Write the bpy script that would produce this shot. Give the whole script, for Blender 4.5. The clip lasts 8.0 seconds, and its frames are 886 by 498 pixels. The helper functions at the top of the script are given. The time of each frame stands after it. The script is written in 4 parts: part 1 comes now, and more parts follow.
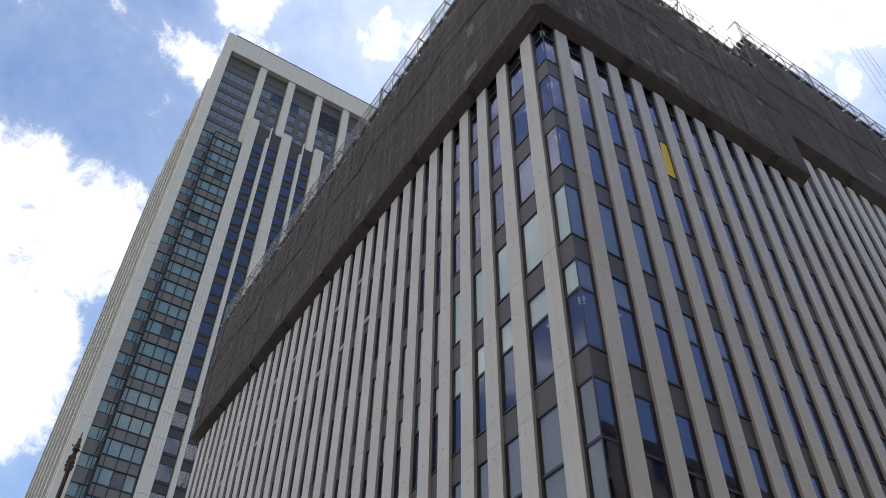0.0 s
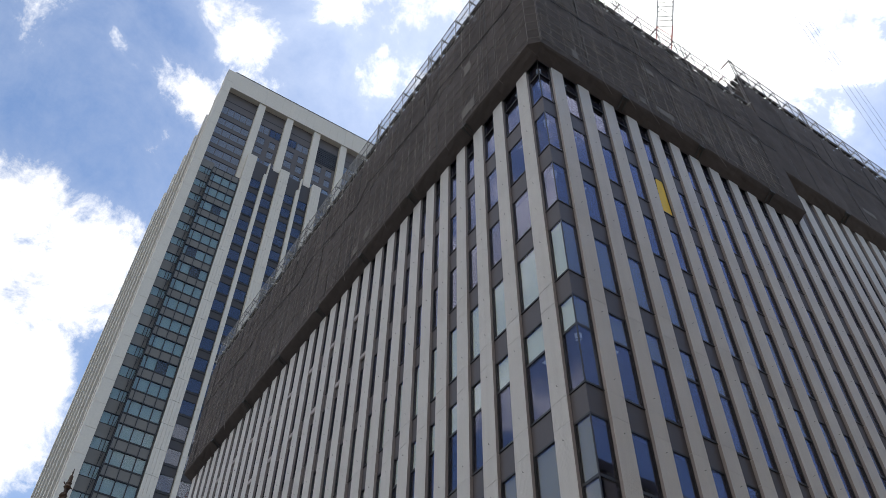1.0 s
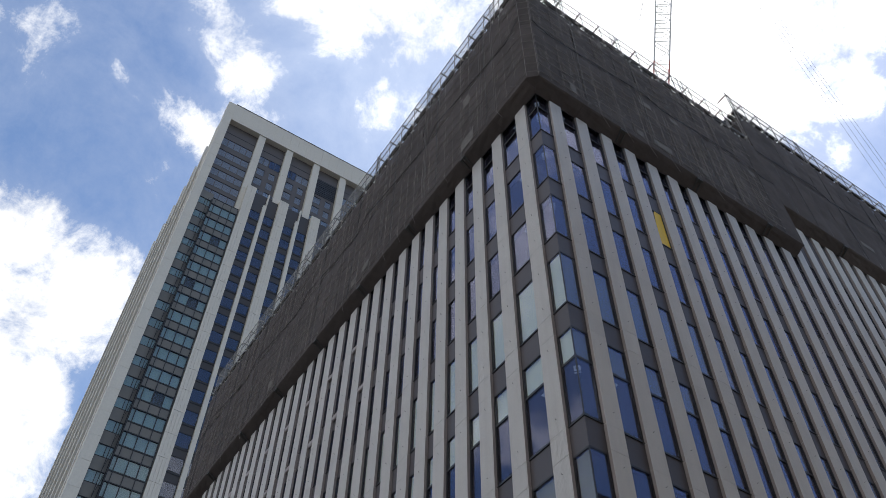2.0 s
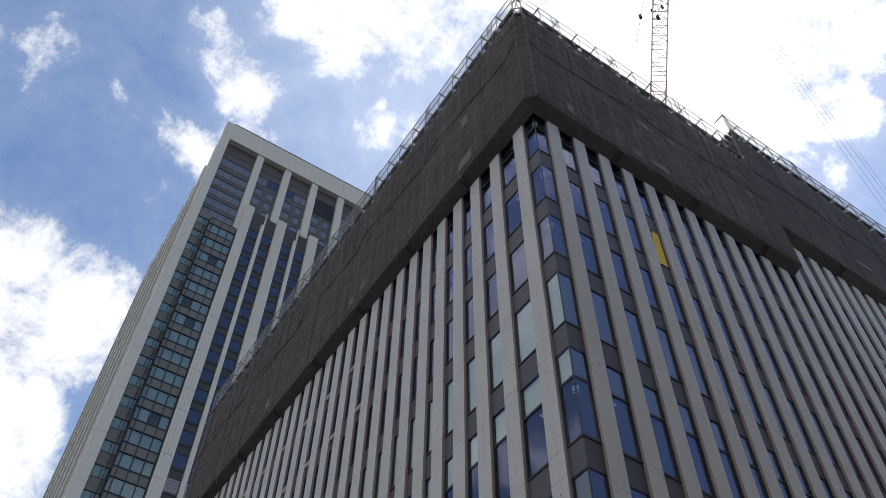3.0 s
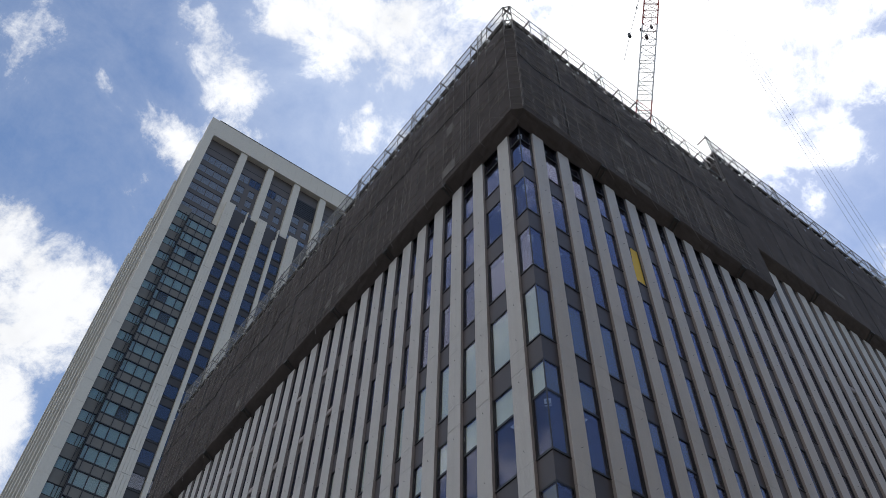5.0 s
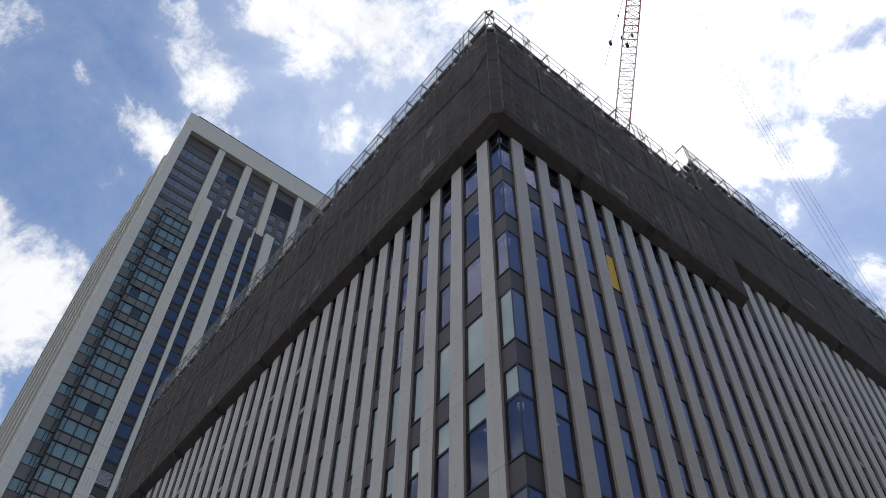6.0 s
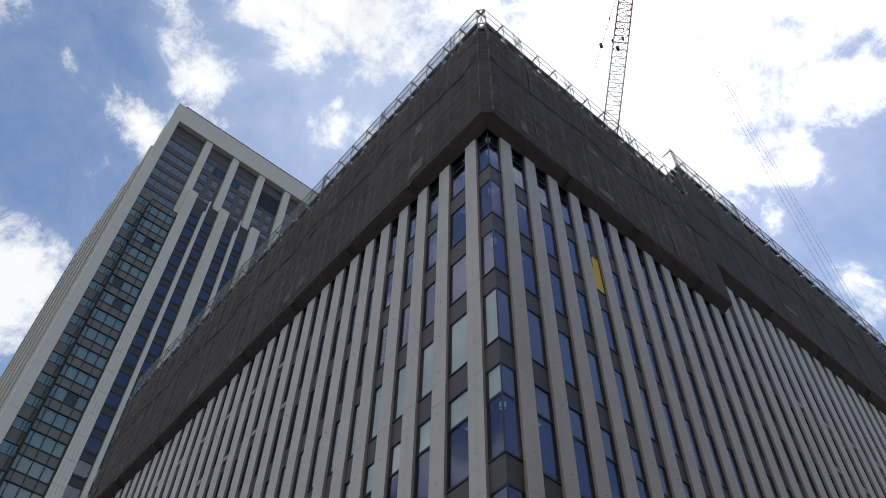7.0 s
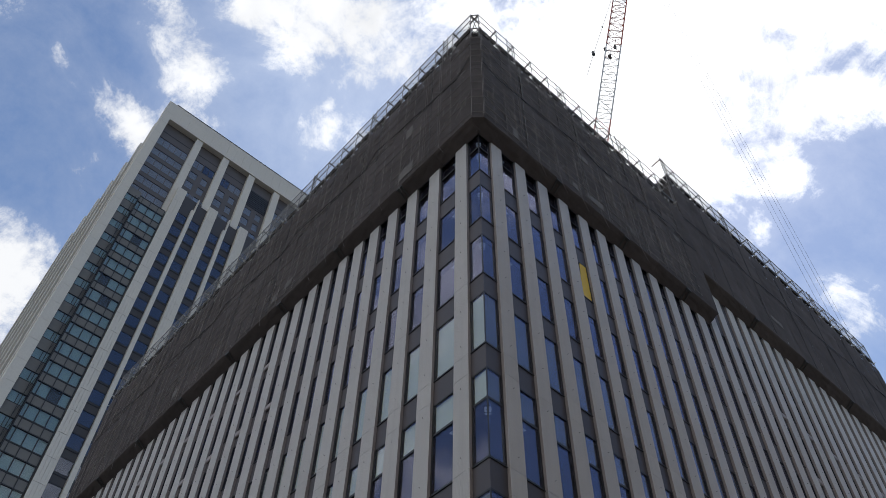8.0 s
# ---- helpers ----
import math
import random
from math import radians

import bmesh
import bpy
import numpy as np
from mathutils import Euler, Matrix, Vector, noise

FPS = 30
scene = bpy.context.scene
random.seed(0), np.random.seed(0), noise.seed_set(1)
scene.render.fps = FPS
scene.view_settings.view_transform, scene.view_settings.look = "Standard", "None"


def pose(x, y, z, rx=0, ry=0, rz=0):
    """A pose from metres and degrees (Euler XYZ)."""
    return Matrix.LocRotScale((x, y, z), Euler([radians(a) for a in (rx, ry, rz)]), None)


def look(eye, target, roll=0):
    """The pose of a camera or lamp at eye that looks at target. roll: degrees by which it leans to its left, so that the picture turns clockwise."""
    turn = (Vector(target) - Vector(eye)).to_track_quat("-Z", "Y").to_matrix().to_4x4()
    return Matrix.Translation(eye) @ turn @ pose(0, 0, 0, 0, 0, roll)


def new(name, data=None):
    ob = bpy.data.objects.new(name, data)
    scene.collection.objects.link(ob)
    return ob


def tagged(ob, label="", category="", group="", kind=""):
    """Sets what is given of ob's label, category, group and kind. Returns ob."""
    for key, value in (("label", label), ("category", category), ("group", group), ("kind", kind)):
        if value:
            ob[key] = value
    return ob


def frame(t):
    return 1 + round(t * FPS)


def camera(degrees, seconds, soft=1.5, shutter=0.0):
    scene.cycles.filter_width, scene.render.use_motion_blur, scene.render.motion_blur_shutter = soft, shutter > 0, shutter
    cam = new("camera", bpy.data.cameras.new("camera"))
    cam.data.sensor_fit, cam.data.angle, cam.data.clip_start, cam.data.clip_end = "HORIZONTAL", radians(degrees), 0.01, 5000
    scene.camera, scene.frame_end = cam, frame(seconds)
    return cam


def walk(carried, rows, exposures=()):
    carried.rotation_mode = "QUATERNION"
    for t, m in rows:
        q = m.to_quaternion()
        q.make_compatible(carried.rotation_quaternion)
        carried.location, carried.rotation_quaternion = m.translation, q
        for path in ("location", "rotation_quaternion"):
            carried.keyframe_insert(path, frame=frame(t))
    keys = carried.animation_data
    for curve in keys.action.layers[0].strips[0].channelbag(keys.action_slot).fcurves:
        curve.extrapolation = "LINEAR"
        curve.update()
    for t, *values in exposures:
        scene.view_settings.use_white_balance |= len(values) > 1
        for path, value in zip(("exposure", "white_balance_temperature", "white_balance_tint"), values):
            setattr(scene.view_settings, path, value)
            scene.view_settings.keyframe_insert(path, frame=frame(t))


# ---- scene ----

# ---------------------------------------------------------------- camera
cam = camera(55.3, 8.0, soft=0.6)
EYE = (-14.80, -14.65, 1.60)


def aim(yaw, pitch, roll):
    return pose(*EYE, 90 + pitch, 0, yaw) @ pose(0, 0, 0, 0, 0, roll)


walk(cam, [(t, aim(y, p, r)) for t, y, p, r in [
    (0.0, -32.513, 46.717, 0.985), (0.5, -32.652, 47.981, 1.010), (1.0, -32.786, 49.150, 0.950), (1.5, -32.857, 50.207, 1.049),
    (1.7, -32.850, 50.643, 1.090), (2.8, -33.033, 52.540, 0.920), (3.0, -33.055, 52.620, 0.955), (3.5, -33.085, 52.728, 1.180),
    (4.0, -33.233, 52.806, 1.965), (4.5, -33.845, 52.941, 2.300), (4.7, -34.380, 53.030, 2.260), (5.8, -37.540, 53.370, 1.210),
    (6.0, -37.925, 53.345, 1.260), (6.5, -38.798, 53.257, 1.370), (7.0, -39.521, 53.231, 1.420), (7.5, -40.218, 53.334, 1.370),
    (8.0, -40.809, 53.523, 1.600)]], [(0.0, 0.47, 6500, 10), (1.5, 0.27, 6300, 10), (3.0, 0.07, 6200, 10), (6.0, -0.05, 6200, 10), (8.0, -0.09, 6200, 10)])

# ---------------------------------------------------------------- node helpers


def material(name):
    m = bpy.data.materials.new(name)
    m.use_nodes = True
    nt = m.node_tree
    nt.nodes.clear()
    out = nt.nodes.new("ShaderNodeOutputMaterial")
    return m, nt, out


def node(nt, kind, **sets):
    n = nt.nodes.new(kind)
    for key, value in sets.items():
        n.inputs[key.replace("_", " ")].default_value = value
    return n


def math_node(nt, op, a, b=None, clamp=False):
    n = nt.nodes.new("ShaderNodeMath")
    n.operation = op
    n.use_clamp = clamp
    for i, v in enumerate((a, b)):
        if v is None:
            continue
        if isinstance(v, (int, float)):
            n.inputs[i].default_value = v
        else:
            nt.links.new(v, n.inputs[i])
    return n.outputs[0]


def mix_colour(nt, fac, a, b):
    n = nt.nodes.new("ShaderNodeMix")
    n.data_type = "RGBA"
    for i, v in ((0, fac), (6, a), (7, b)):
        if isinstance(v, (int, float)):
            n.inputs[i].default_value = v
        elif isinstance(v, tuple):
            n.inputs[i].default_value = (*v, 1)
        else:
            nt.links.new(v, n.inputs[i])
    return n.outputs[2]


def ramp(nt, value, lo, hi):
    n = nt.nodes.new("ShaderNodeMapRange")
    n.inputs[1].default_value, n.inputs[2].default_value = lo, hi
    nt.links.new(value, n.inputs[0])
    return n.outputs[0]


# ---------------------------------------------------------------- sky and sun
SUN_WAY = Vector((0.42, 0.16, 0.89)).normalized()
world = bpy.data.worlds.new("sky")
scene.world = world
world.use_nodes = True
wt = world.node_tree
wt.nodes.clear()
w_out = wt.nodes.new("ShaderNodeOutputWorld")
sky = wt.nodes.new("ShaderNodeTexSky")
sky.sky_type = "NISHITA"
sky.sun_disc = False
sky.sun_elevation = math.asin(SUN_WAY.z)
sky.sun_rotation = math.atan2(SUN_WAY.x, SUN_WAY.y)
sky.air_density, sky.dust_density, sky.ozone_density = 1.0, 0.30, 2.0
coord = wt.nodes.new("ShaderNodeTexCoord")
way = coord.outputs["Generated"]


def dot(vec):
    n = wt.nodes.new("ShaderNodeVectorMath")
    n.operation = "DOT_PRODUCT"
    wt.links.new(way, n.inputs[0])
    n.inputs[1].default_value = vec
    return n.outputs["Value"]


# cloud banks: a bank is a soft ellipse on the sky, given by azimuth, elevation, half sizes (degrees), tilt and weight
def bank(az, el, wide, high, tilt, weight):
    a, e, k = radians(az), radians(el), radians(tilt)
    f = Vector((math.sin(a) * math.cos(e), math.cos(a) * math.cos(e), math.sin(e)))
    r = Vector((math.cos(a), -math.sin(a), 0))
    u = r.cross(f)
    r2, u2 = r * math.cos(k) + u * math.sin(k), u * math.cos(k) - r * math.sin(k)
    x = math_node(wt, "DIVIDE", dot(r2), math.sin(radians(wide)))
    y = math_node(wt, "DIVIDE", dot(u2), math.sin(radians(high)))
    q = math_node(wt, "ADD", math_node(wt, "MULTIPLY", x, x), math_node(wt, "MULTIPLY", y, y))
    front = math_node(wt, "GREATER_THAN", dot(f), 0.0)
    v = math_node(wt, "MULTIPLY", math_node(wt, "SUBTRACT", 1.0, math_node(wt, "MULTIPLY", q, 0.5)), weight)
    return math_node(wt, "MULTIPLY", math_node(wt, "MAXIMUM", v, 0.0), front)


CLOUD_BANKS = [
    (-0.9, 41.8, 4.3, 4.4, 15, 1.05), (1.5, 35.7, 1.9, 5.5, 21, 1.0), (-2.8, 43.0, 2.6, 1.6, 21, 0.9), (2.9, 55.6, 3.0, 1.4, -25, 0.92),
    (4.0, 60.8, 4.5, 2.0, -36, 0.88), (8.2, 57.8, 2.1, 1.4, 32, 0.68), (-0.6, 59.3, 0.4, 0.8, -35, 0.25), (25.6, 60.4, 2.6, 1.7, 16, 0.75),
    (24.0, 61.8, 0.7, 0.8, -17, 0.6), (18.4, 67.3, 6.7, 2.7, 11, 1.0), (17.5, 64.0, 2.1, 1.1, 10, 0.7), (45.9, 67.3, 5.3, 2.9, -19, 1.0),
    (65.5, 61.6, 9.7, 7.2, -26, 1.3), (66.5, 55.3, 5.3, 3.2, -27, 0.9), (81.9, 60.1, 4.8, 2.0, -39, 1.0), (77.9, 52.8, 2.3, 1.4, -27, 0.75),
    (73.8, 50.6, 1.3, 1.2, -61, 0.6), (-6.9, 56.4, 1.1, 0.6, -45, 0.55), (-17.2, 57.8, 1.3, 0.6, 55, 0.2),
    (86.8, 68.7, 17.9, 7.0, -53, 1.2), (9.4, 72.4, 4.1, 3.4, 13, 0.8), (77.2, 43.7, 3.3, 2.3, -12, 0.8), (-9.1, 38.1, 5.5, 8.0, 17, 1.5), (-5.5, 33, 6, 7, 20, 1.6), (-11.3, 58.1, 4.6, 2.1, 19, 0.08), (-6.0, 44.4, 2.8, 3.2, 20, 1.05),
    # unseen banks at azimuths -80 to -120, 60, 125 added as fill light
    (128, 57.5, 5.5, 2.6, 10, 0.85), (-40, 39, 9, 2.3, 0, 0.85), (168, 31, 12, 6, 0, 0.85), (85.5, 55.6, 4.0, 2.0, -30, 1.2), (33.5, 66.0, 5.0, 2.4, 25, 0.8), (-88, 36, 26, 18, 10, 1.3), (-80, 14, 40, 9, 0, 1.0), (-118, 35, 24, 22, 0, 1.3), (-100, 50, 20, 16, 0, 1.3), (125, 16, 22, 9, 0, 0.9),
    (-120, 68, 24, 16, 20, 1.0), (60, 12, 25, 8, 0, 0.8), (-36, 54, 15, 9, 20, 0.42), (-39, 49.5, 9, 3.2, -33, 1.0), (-30, 58, 4.0, 2.2, 20, 0.85),
]
cover = None
for b in CLOUD_BANKS:
    v = bank(*b)
    cover = v if cover is None else math_node(wt, "MAXIMUM", cover, v)


def sky_noise(scale, detail, rough, shift=0.0, warp=0.0):
    mp = wt.nodes.new("ShaderNodeMapping")
    mp.inputs["Location"].default_value = (shift, shift * 0.7, -shift)
    wt.links.new(way, mp.inputs["Vector"])
    n = node(wt, "ShaderNodeTexNoise", Scale=scale, Detail=detail, Roughness=rough, Distortion=warp)
    wt.links.new(mp.outputs[0], n.inputs["Vector"])
    return n.outputs["Fac"]


billow = math_node(wt, "SUBTRACT", sky_noise(8.0, 12.0, 0.66, 1.3, 0.5), 0.5)
wisp = math_node(wt, "SUBTRACT", sky_noise(30.0, 8.0, 0.7, 4.1, 0.25), 0.5)
field = math_node(wt, "ADD", math_node(wt, "MULTIPLY", billow, 2.5), math_node(wt, "MULTIPLY", wisp, 1.4))
field = math_node(wt, "ADD", field, math_node(wt, "SUBTRACT", cover, 0.12))
mask = wt.nodes.new("ShaderNodeMapRange")
mask.interpolation_type = "SMOOTHSTEP"
mask.inputs[1].default_value, mask.inputs[2].default_value = 0.12, 0.92
wt.links.new(field, mask.inputs[0])
haze = ramp(wt, field, -0.5, 0.7)
glow = math_node(wt, "POWER", math_node(wt, "MAXIMUM", dot(SUN_WAY), 0.0), 14.0)
cloud_light = math_node(wt, "ADD", 0.82, math_node(wt, "MULTIPLY", glow, 0.55))
cloud_light = math_node(wt, "MULTIPLY", cloud_light, ramp(wt, sky_noise(5.0, 5.0, 0.55, 9.0), -0.35, 0.55))
SKY_STRENGTH, CLOUD_STRENGTH = 0.14, 1.25
b_sky = wt.nodes.new("ShaderNodeBackground")
b_sky.inputs["Strength"].default_value = SKY_STRENGTH
wt.links.new(sky.outputs[0], b_sky.inputs["Color"])
b_cloud = wt.nodes.new("ShaderNodeBackground")
b_cloud.inputs["Color"].default_value = (1.0, 0.985, 0.965, 1)
wt.links.new(math_node(wt, "MULTIPLY", cloud_light, CLOUD_STRENGTH), b_cloud.inputs["Strength"])
mixer = wt.nodes.new("ShaderNodeMixShader")
thin = math_node(wt, "MULTIPLY", haze, 0.15)
veil = math_node(wt, "MULTIPLY", bank(30, 62.5, 12, 8, -15, 0.42), math_node(wt, "ADD", 0.9, billow))
wt.links.new(math_node(wt, "MAXIMUM", mask.outputs[0], thin), mixer.inputs[0])
b_veil = wt.nodes.new("ShaderNodeBackground")
b_veil.inputs["Color"].default_value = (0.70, 0.80, 1.0, 1)
b_veil.inputs["Strength"].default_value = 1.0
veiled = wt.nodes.new("ShaderNodeMixShader")
wt.links.new(math_node(wt, "MULTIPLY", veil, 1.3, True), veiled.inputs[0])
wt.links.new(b_sky.outputs[0], veiled.inputs[1])
wt.links.new(b_veil.outputs[0], veiled.inputs[2])
wt.links.new(veiled.outputs[0], mixer.inputs[1])
wt.links.new(b_cloud.outputs[0], mixer.inputs[2])
wt.links.new(mixer.outputs[0], w_out.inputs["Surface"])

sun = new("sun", bpy.data.lights.new("sun", "SUN"))
sun.data.energy, sun.data.angle, sun.data.color = 2.2, radians(0.55), (1.0, 0.95, 0.88)
sun.matrix_world = look((0, 0, 120), tuple(Vector((0, 0, 120)) - SUN_WAY))

# ---------------------------------------------------------------- materials


def surface(name, colour, rough=0.6, metal=0.0, grain=0.12, scale=8.0, stain=0.10, stain_scale=0.5, bump=0.0, bump_scale=40.0,
            streak=0.0, spec=0.5, random_tone=0.0):
    """A solid with grain and larger stains in object space."""
    m, nt, out = material(name)
    bs = node(nt, "ShaderNodeBsdfPrincipled", Roughness=rough, Metallic=metal)
    bs.inputs["Specular IOR Level"].default_value = spec
    tc = nt.nodes.new("ShaderNodeTexCoord")
    geo = nt.nodes.new("ShaderNodeNewGeometry")
    pos = geo.outputs["Position"]
    fine = node(nt, "ShaderNodeTexNoise", Scale=scale, Detail=6.0, Roughness=0.6)
    big = node(nt, "ShaderNodeTexNoise", Scale=stain_scale, Detail=4.0, Roughness=0.6)
    nt.links.new(pos, fine.inputs["Vector"])
    nt.links.new(pos, big.inputs["Vector"])
    dark = tuple(c * (1 - grain) for c in colour)
    light = tuple(min(1, c * (1 + grain)) for c in colour)
    c1 = mix_colour(nt, ramp(nt, fine.outputs["Fac"], 0.3, 0.7), dark, light)
    c2 = mix_colour(nt, math_node(nt, "MULTIPLY", ramp(nt, big.outputs["Fac"], 0.35, 0.75), stain), c1, tuple(c * 0.45 for c in colour))
    if streak:
        mp = nt.nodes.new("ShaderNodeMapping")
        mp.inputs["Scale"].default_value = (5.0, 5.0, 0.12)
        nt.links.new(pos, mp.inputs["Vector"])
        st = node(nt, "ShaderNodeTexNoise", Scale=1.0, Detail=4.0)
        nt.links.new(mp.outputs[0], st.inputs["Vector"])
        c2 = mix_colour(nt, math_node(nt, "MULTIPLY", ramp(nt, st.outputs["Fac"], 0.45, 0.75), streak), c2, tuple(c * 0.5 for c in colour))
    if random_tone:
        oi = nt.nodes.new("ShaderNodeObjectInfo")
        c2 = mix_colour(nt, math_node(nt, "MULTIPLY", oi.outputs["Random"], random_tone), c2, tuple(c * 0.55 for c in colour))
    nt.links.new(c2, bs.inputs["Base Color"])
    rr = nt.nodes.new("ShaderNodeMapRange")
    rr.inputs[3].default_value, rr.inputs[4].default_value = max(0.02, rough - 0.08), min(1, rough + 0.1)
    nt.links.new(fine.outputs["Fac"], rr.inputs[0])
    nt.links.new(rr.outputs[0], bs.inputs["Roughness"])
    if bump:
        bn = node(nt, "ShaderNodeTexNoise", Scale=bump_scale, Detail=4.0)
        nt.links.new(pos, bn.inputs["Vector"])
        bp = node(nt, "ShaderNodeBump", Strength=bump, Distance=0.02)
        nt.links.new(bn.outputs["Fac"], bp.inputs["Height"])
        nt.links.new(bp.outputs[0], bs.inputs["Normal"])
    nt.links.new(bs.outputs[0], out.inputs["Surface"])
    return m


def knurled(name, colour):
    """Pale precast panel with a fine pyramid-stamped face and faint rain streaks."""
    m = surface(name, colour, rough=0.72, grain=0.05, scale=30.0, stain=0.10, stain_scale=0.35, streak=0.10, random_tone=0.10)
    nt = m.node_tree
    bs = next(n for n in nt.nodes if n.type == "BSDF_PRINCIPLED")
    geo = next(n for n in nt.nodes if n.type == "NEW_GEOMETRY")
    sep = nt.nodes.new("ShaderNodeSeparateXYZ")
    nt.links.new(geo.outputs["Position"], sep.inputs[0])
    along = math_node(nt, "ADD", sep.outputs[0], sep.outputs[1])
    waves = None
    for axis in (along, sep.outputs[2]):
        w = math_node(nt, "ABSOLUTE", math_node(nt, "SINE", math_node(nt, "MULTIPLY", axis, 3.14159 / 0.036)))
        waves = w if waves is None else math_node(nt, "MULTIPLY", waves, w)
    bp = node(nt, "ShaderNodeBump", Strength=1.0, Distance=0.013)
    nt.links.new(waves, bp.inputs["Height"])
    nt.links.new(bp.outputs[0], bs.inputs["Normal"])
    return m


def glazing(name, tint, mirror, rough=0.0, coat=(0.86, 0.90, 1.0)):
    """Coated window glass: a tinted clear sheet under a mirror coat."""
    m, nt, out = material(name)
    clear = node(nt, "ShaderNodeBsdfTransparent")
    clear.inputs["Color"].default_value = (*tint, 1)
    gloss = node(nt, "ShaderNodeBsdfGlossy", Roughness=rough)
    gloss.inputs["Color"].default_value = (*coat, 1)
    fr = nt.nodes.new("ShaderNodeLayerWeight")
    rim = math_node(nt, "ADD", 0.035, math_node(nt, "MULTIPLY", math_node(nt, "POWER", fr.outputs["Facing"], 5.0), 0.95))
    geo = nt.nodes.new("ShaderNodeNewGeometry")
    wav = node(nt, "ShaderNodeTexNoise", Scale=0.9, Detail=1.0)
    nt.links.new(geo.outputs["Position"], wav.inputs["Vector"])
    bp = node(nt, "ShaderNodeBump", Strength=0.025, Distance=0.05)
    nt.links.new(wav.outputs["Fac"], bp.inputs["Height"])
    nt.links.new(bp.outputs[0], gloss.inputs["Normal"])
    mx = nt.nodes.new("ShaderNodeMixShader")
    nt.links.new(math_node(nt, "ADD", rim, mirror, True), mx.inputs[0])
    nt.links.new(clear.outputs[0], mx.inputs[1])
    nt.links.new(gloss.outputs[0], mx.inputs[2])
    nt.links.new(mx.outputs[0], out.inputs["Surface"])
    return m


def mesh_fabric(name, colour, open_part, scale=1.6, mottle=0.25):
    """Woven safety mesh: partly see-through, dusty, with folds."""
    m, nt, out = material(name)
    clear = node(nt, "ShaderNodeBsdfTransparent")
    body = node(nt, "ShaderNodeBsdfPrincipled", Roughness=0.85)
    body.inputs["Specular IOR Level"].default_value = 0.06
    geo = nt.nodes.new("ShaderNodeNewGeometry")
    oi = nt.nodes.new("ShaderNodeObjectInfo")
    n1 = node(nt, "ShaderNodeTexNoise", Scale=scale, Detail=7.0, Roughness=0.65)
    n2 = node(nt, "ShaderNodeTexNoise", Scale=0.35, Detail=3.0)
    for n in (n1, n2):
        nt.links.new(geo.outputs["Position"], n.inputs["Vector"])
    c = mix_colour(nt, ramp(nt, n1.outputs["Fac"], 0.3, 0.75), tuple(k * (1 - mottle) for k in colour), tuple(k * (1 + mottle) for k in colour))
    c = mix_colour(nt, math_node(nt, "MULTIPLY", ramp(nt, n2.outputs["Fac"], 0.45, 0.7), mottle * 2), c, tuple(k * 1.5 for k in colour))
    c = mix_colour(nt, math_node(nt, "MULTIPLY", oi.outputs["Random"], 0.35), c, tuple(k * 0.6 for k in colour))
    nt.links.new(c, body.inputs["Base Color"])
    bp = node(nt, "ShaderNodeBump", Strength=0.35, Distance=0.08)
    nt.links.new(n1.outputs["Fac"], bp.inputs["Height"])
    nt.links.new(bp.outputs[0], body.inputs["Normal"])
    mx = nt.nodes.new("ShaderNodeMixShader")
    mx.inputs[0].default_value = open_part
    nt.links.new(body.outputs[0], mx.inputs[1])
    nt.links.new(clear.outputs[0], mx.inputs[2])
    nt.links.new(mx.outputs[0], out.inputs["Surface"])
    return m


def light_panel(name, colour, power):
    m, nt, out = material(name)
    em = node(nt, "ShaderNodeEmission", Strength=power)
    em.inputs["Color"].default_value = (*colour, 1)
    nt.links.new(em.outputs[0], out.inputs["Surface"])
    return m


M_PANEL = knurled("precast_panel", (0.67, 0.632, 0.608))
# column sides: no stamp, about half the fronts' albedo
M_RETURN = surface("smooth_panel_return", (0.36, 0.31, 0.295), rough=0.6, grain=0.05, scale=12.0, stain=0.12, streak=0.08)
M_JOINT = surface("joint_sealant", (0.12, 0.115, 0.11), rough=0.8)
M_SPANDREL = surface("spandrel_sheet", (0.078, 0.065, 0.068), rough=0.5, grain=0.04, stain=0.15)
M_FRAME = surface("dark_anodised_frame", (0.022, 0.021, 0.023), rough=0.4, grain=0.05)
M_GLASS = glazing("coated_glass", (0.975, 0.985, 0.975), 0.035, coat=(0.64, 0.66, 0.93))
M_BLIND_TEAL = surface("teal_blind", (0.14, 0.17, 0.17), rough=0.9, grain=0.03)
M_BLIND = surface("pale_blind", (0.66, 0.70, 0.58), rough=0.9, grain=0.03)
M_BLIND_DIM = surface("grey_blind", (0.25, 0.245, 0.185), rough=0.9, grain=0.03)
# near-black blue paints in the dark of the rooms behind the glass
M_ROOM = surface("shaded_room_wall", (0.03, 0.035, 0.07), rough=0.9)
# ceiling colour holds the dimness of the room
M_CEIL = surface("shaded_room_ceiling", (0.10, 0.11, 0.16), rough=0.9)
M_SIGN = light_panel("ceiling_lamp", (0.62, 0.75, 1.0), 0.13)
M_YELLOW = surface("yellow_film", (0.86, 0.57, 0.06), rough=0.6, grain=0.05)
M_NET = mesh_fabric("grey_mesh_sheet", (0.107, 0.091, 0.087), 0.12)
M_NET_SOFFIT = mesh_fabric("soffit_sheet", (0.108, 0.090, 0.085), 0.0, 2.6, 0.12)
M_NET_SMOOTH = mesh_fabric("dust_sheet", (0.107, 0.091, 0.087), 0.06, 0.8)
M_NET_THIN = mesh_fabric("thin_grey_mesh", (0.26, 0.26, 0.26), 0.60, 2.0)
M_PIPE = surface("galvanised_pipe", (0.22, 0.198, 0.185), rough=0.55, metal=0.1, grain=0.2, scale=20.0)
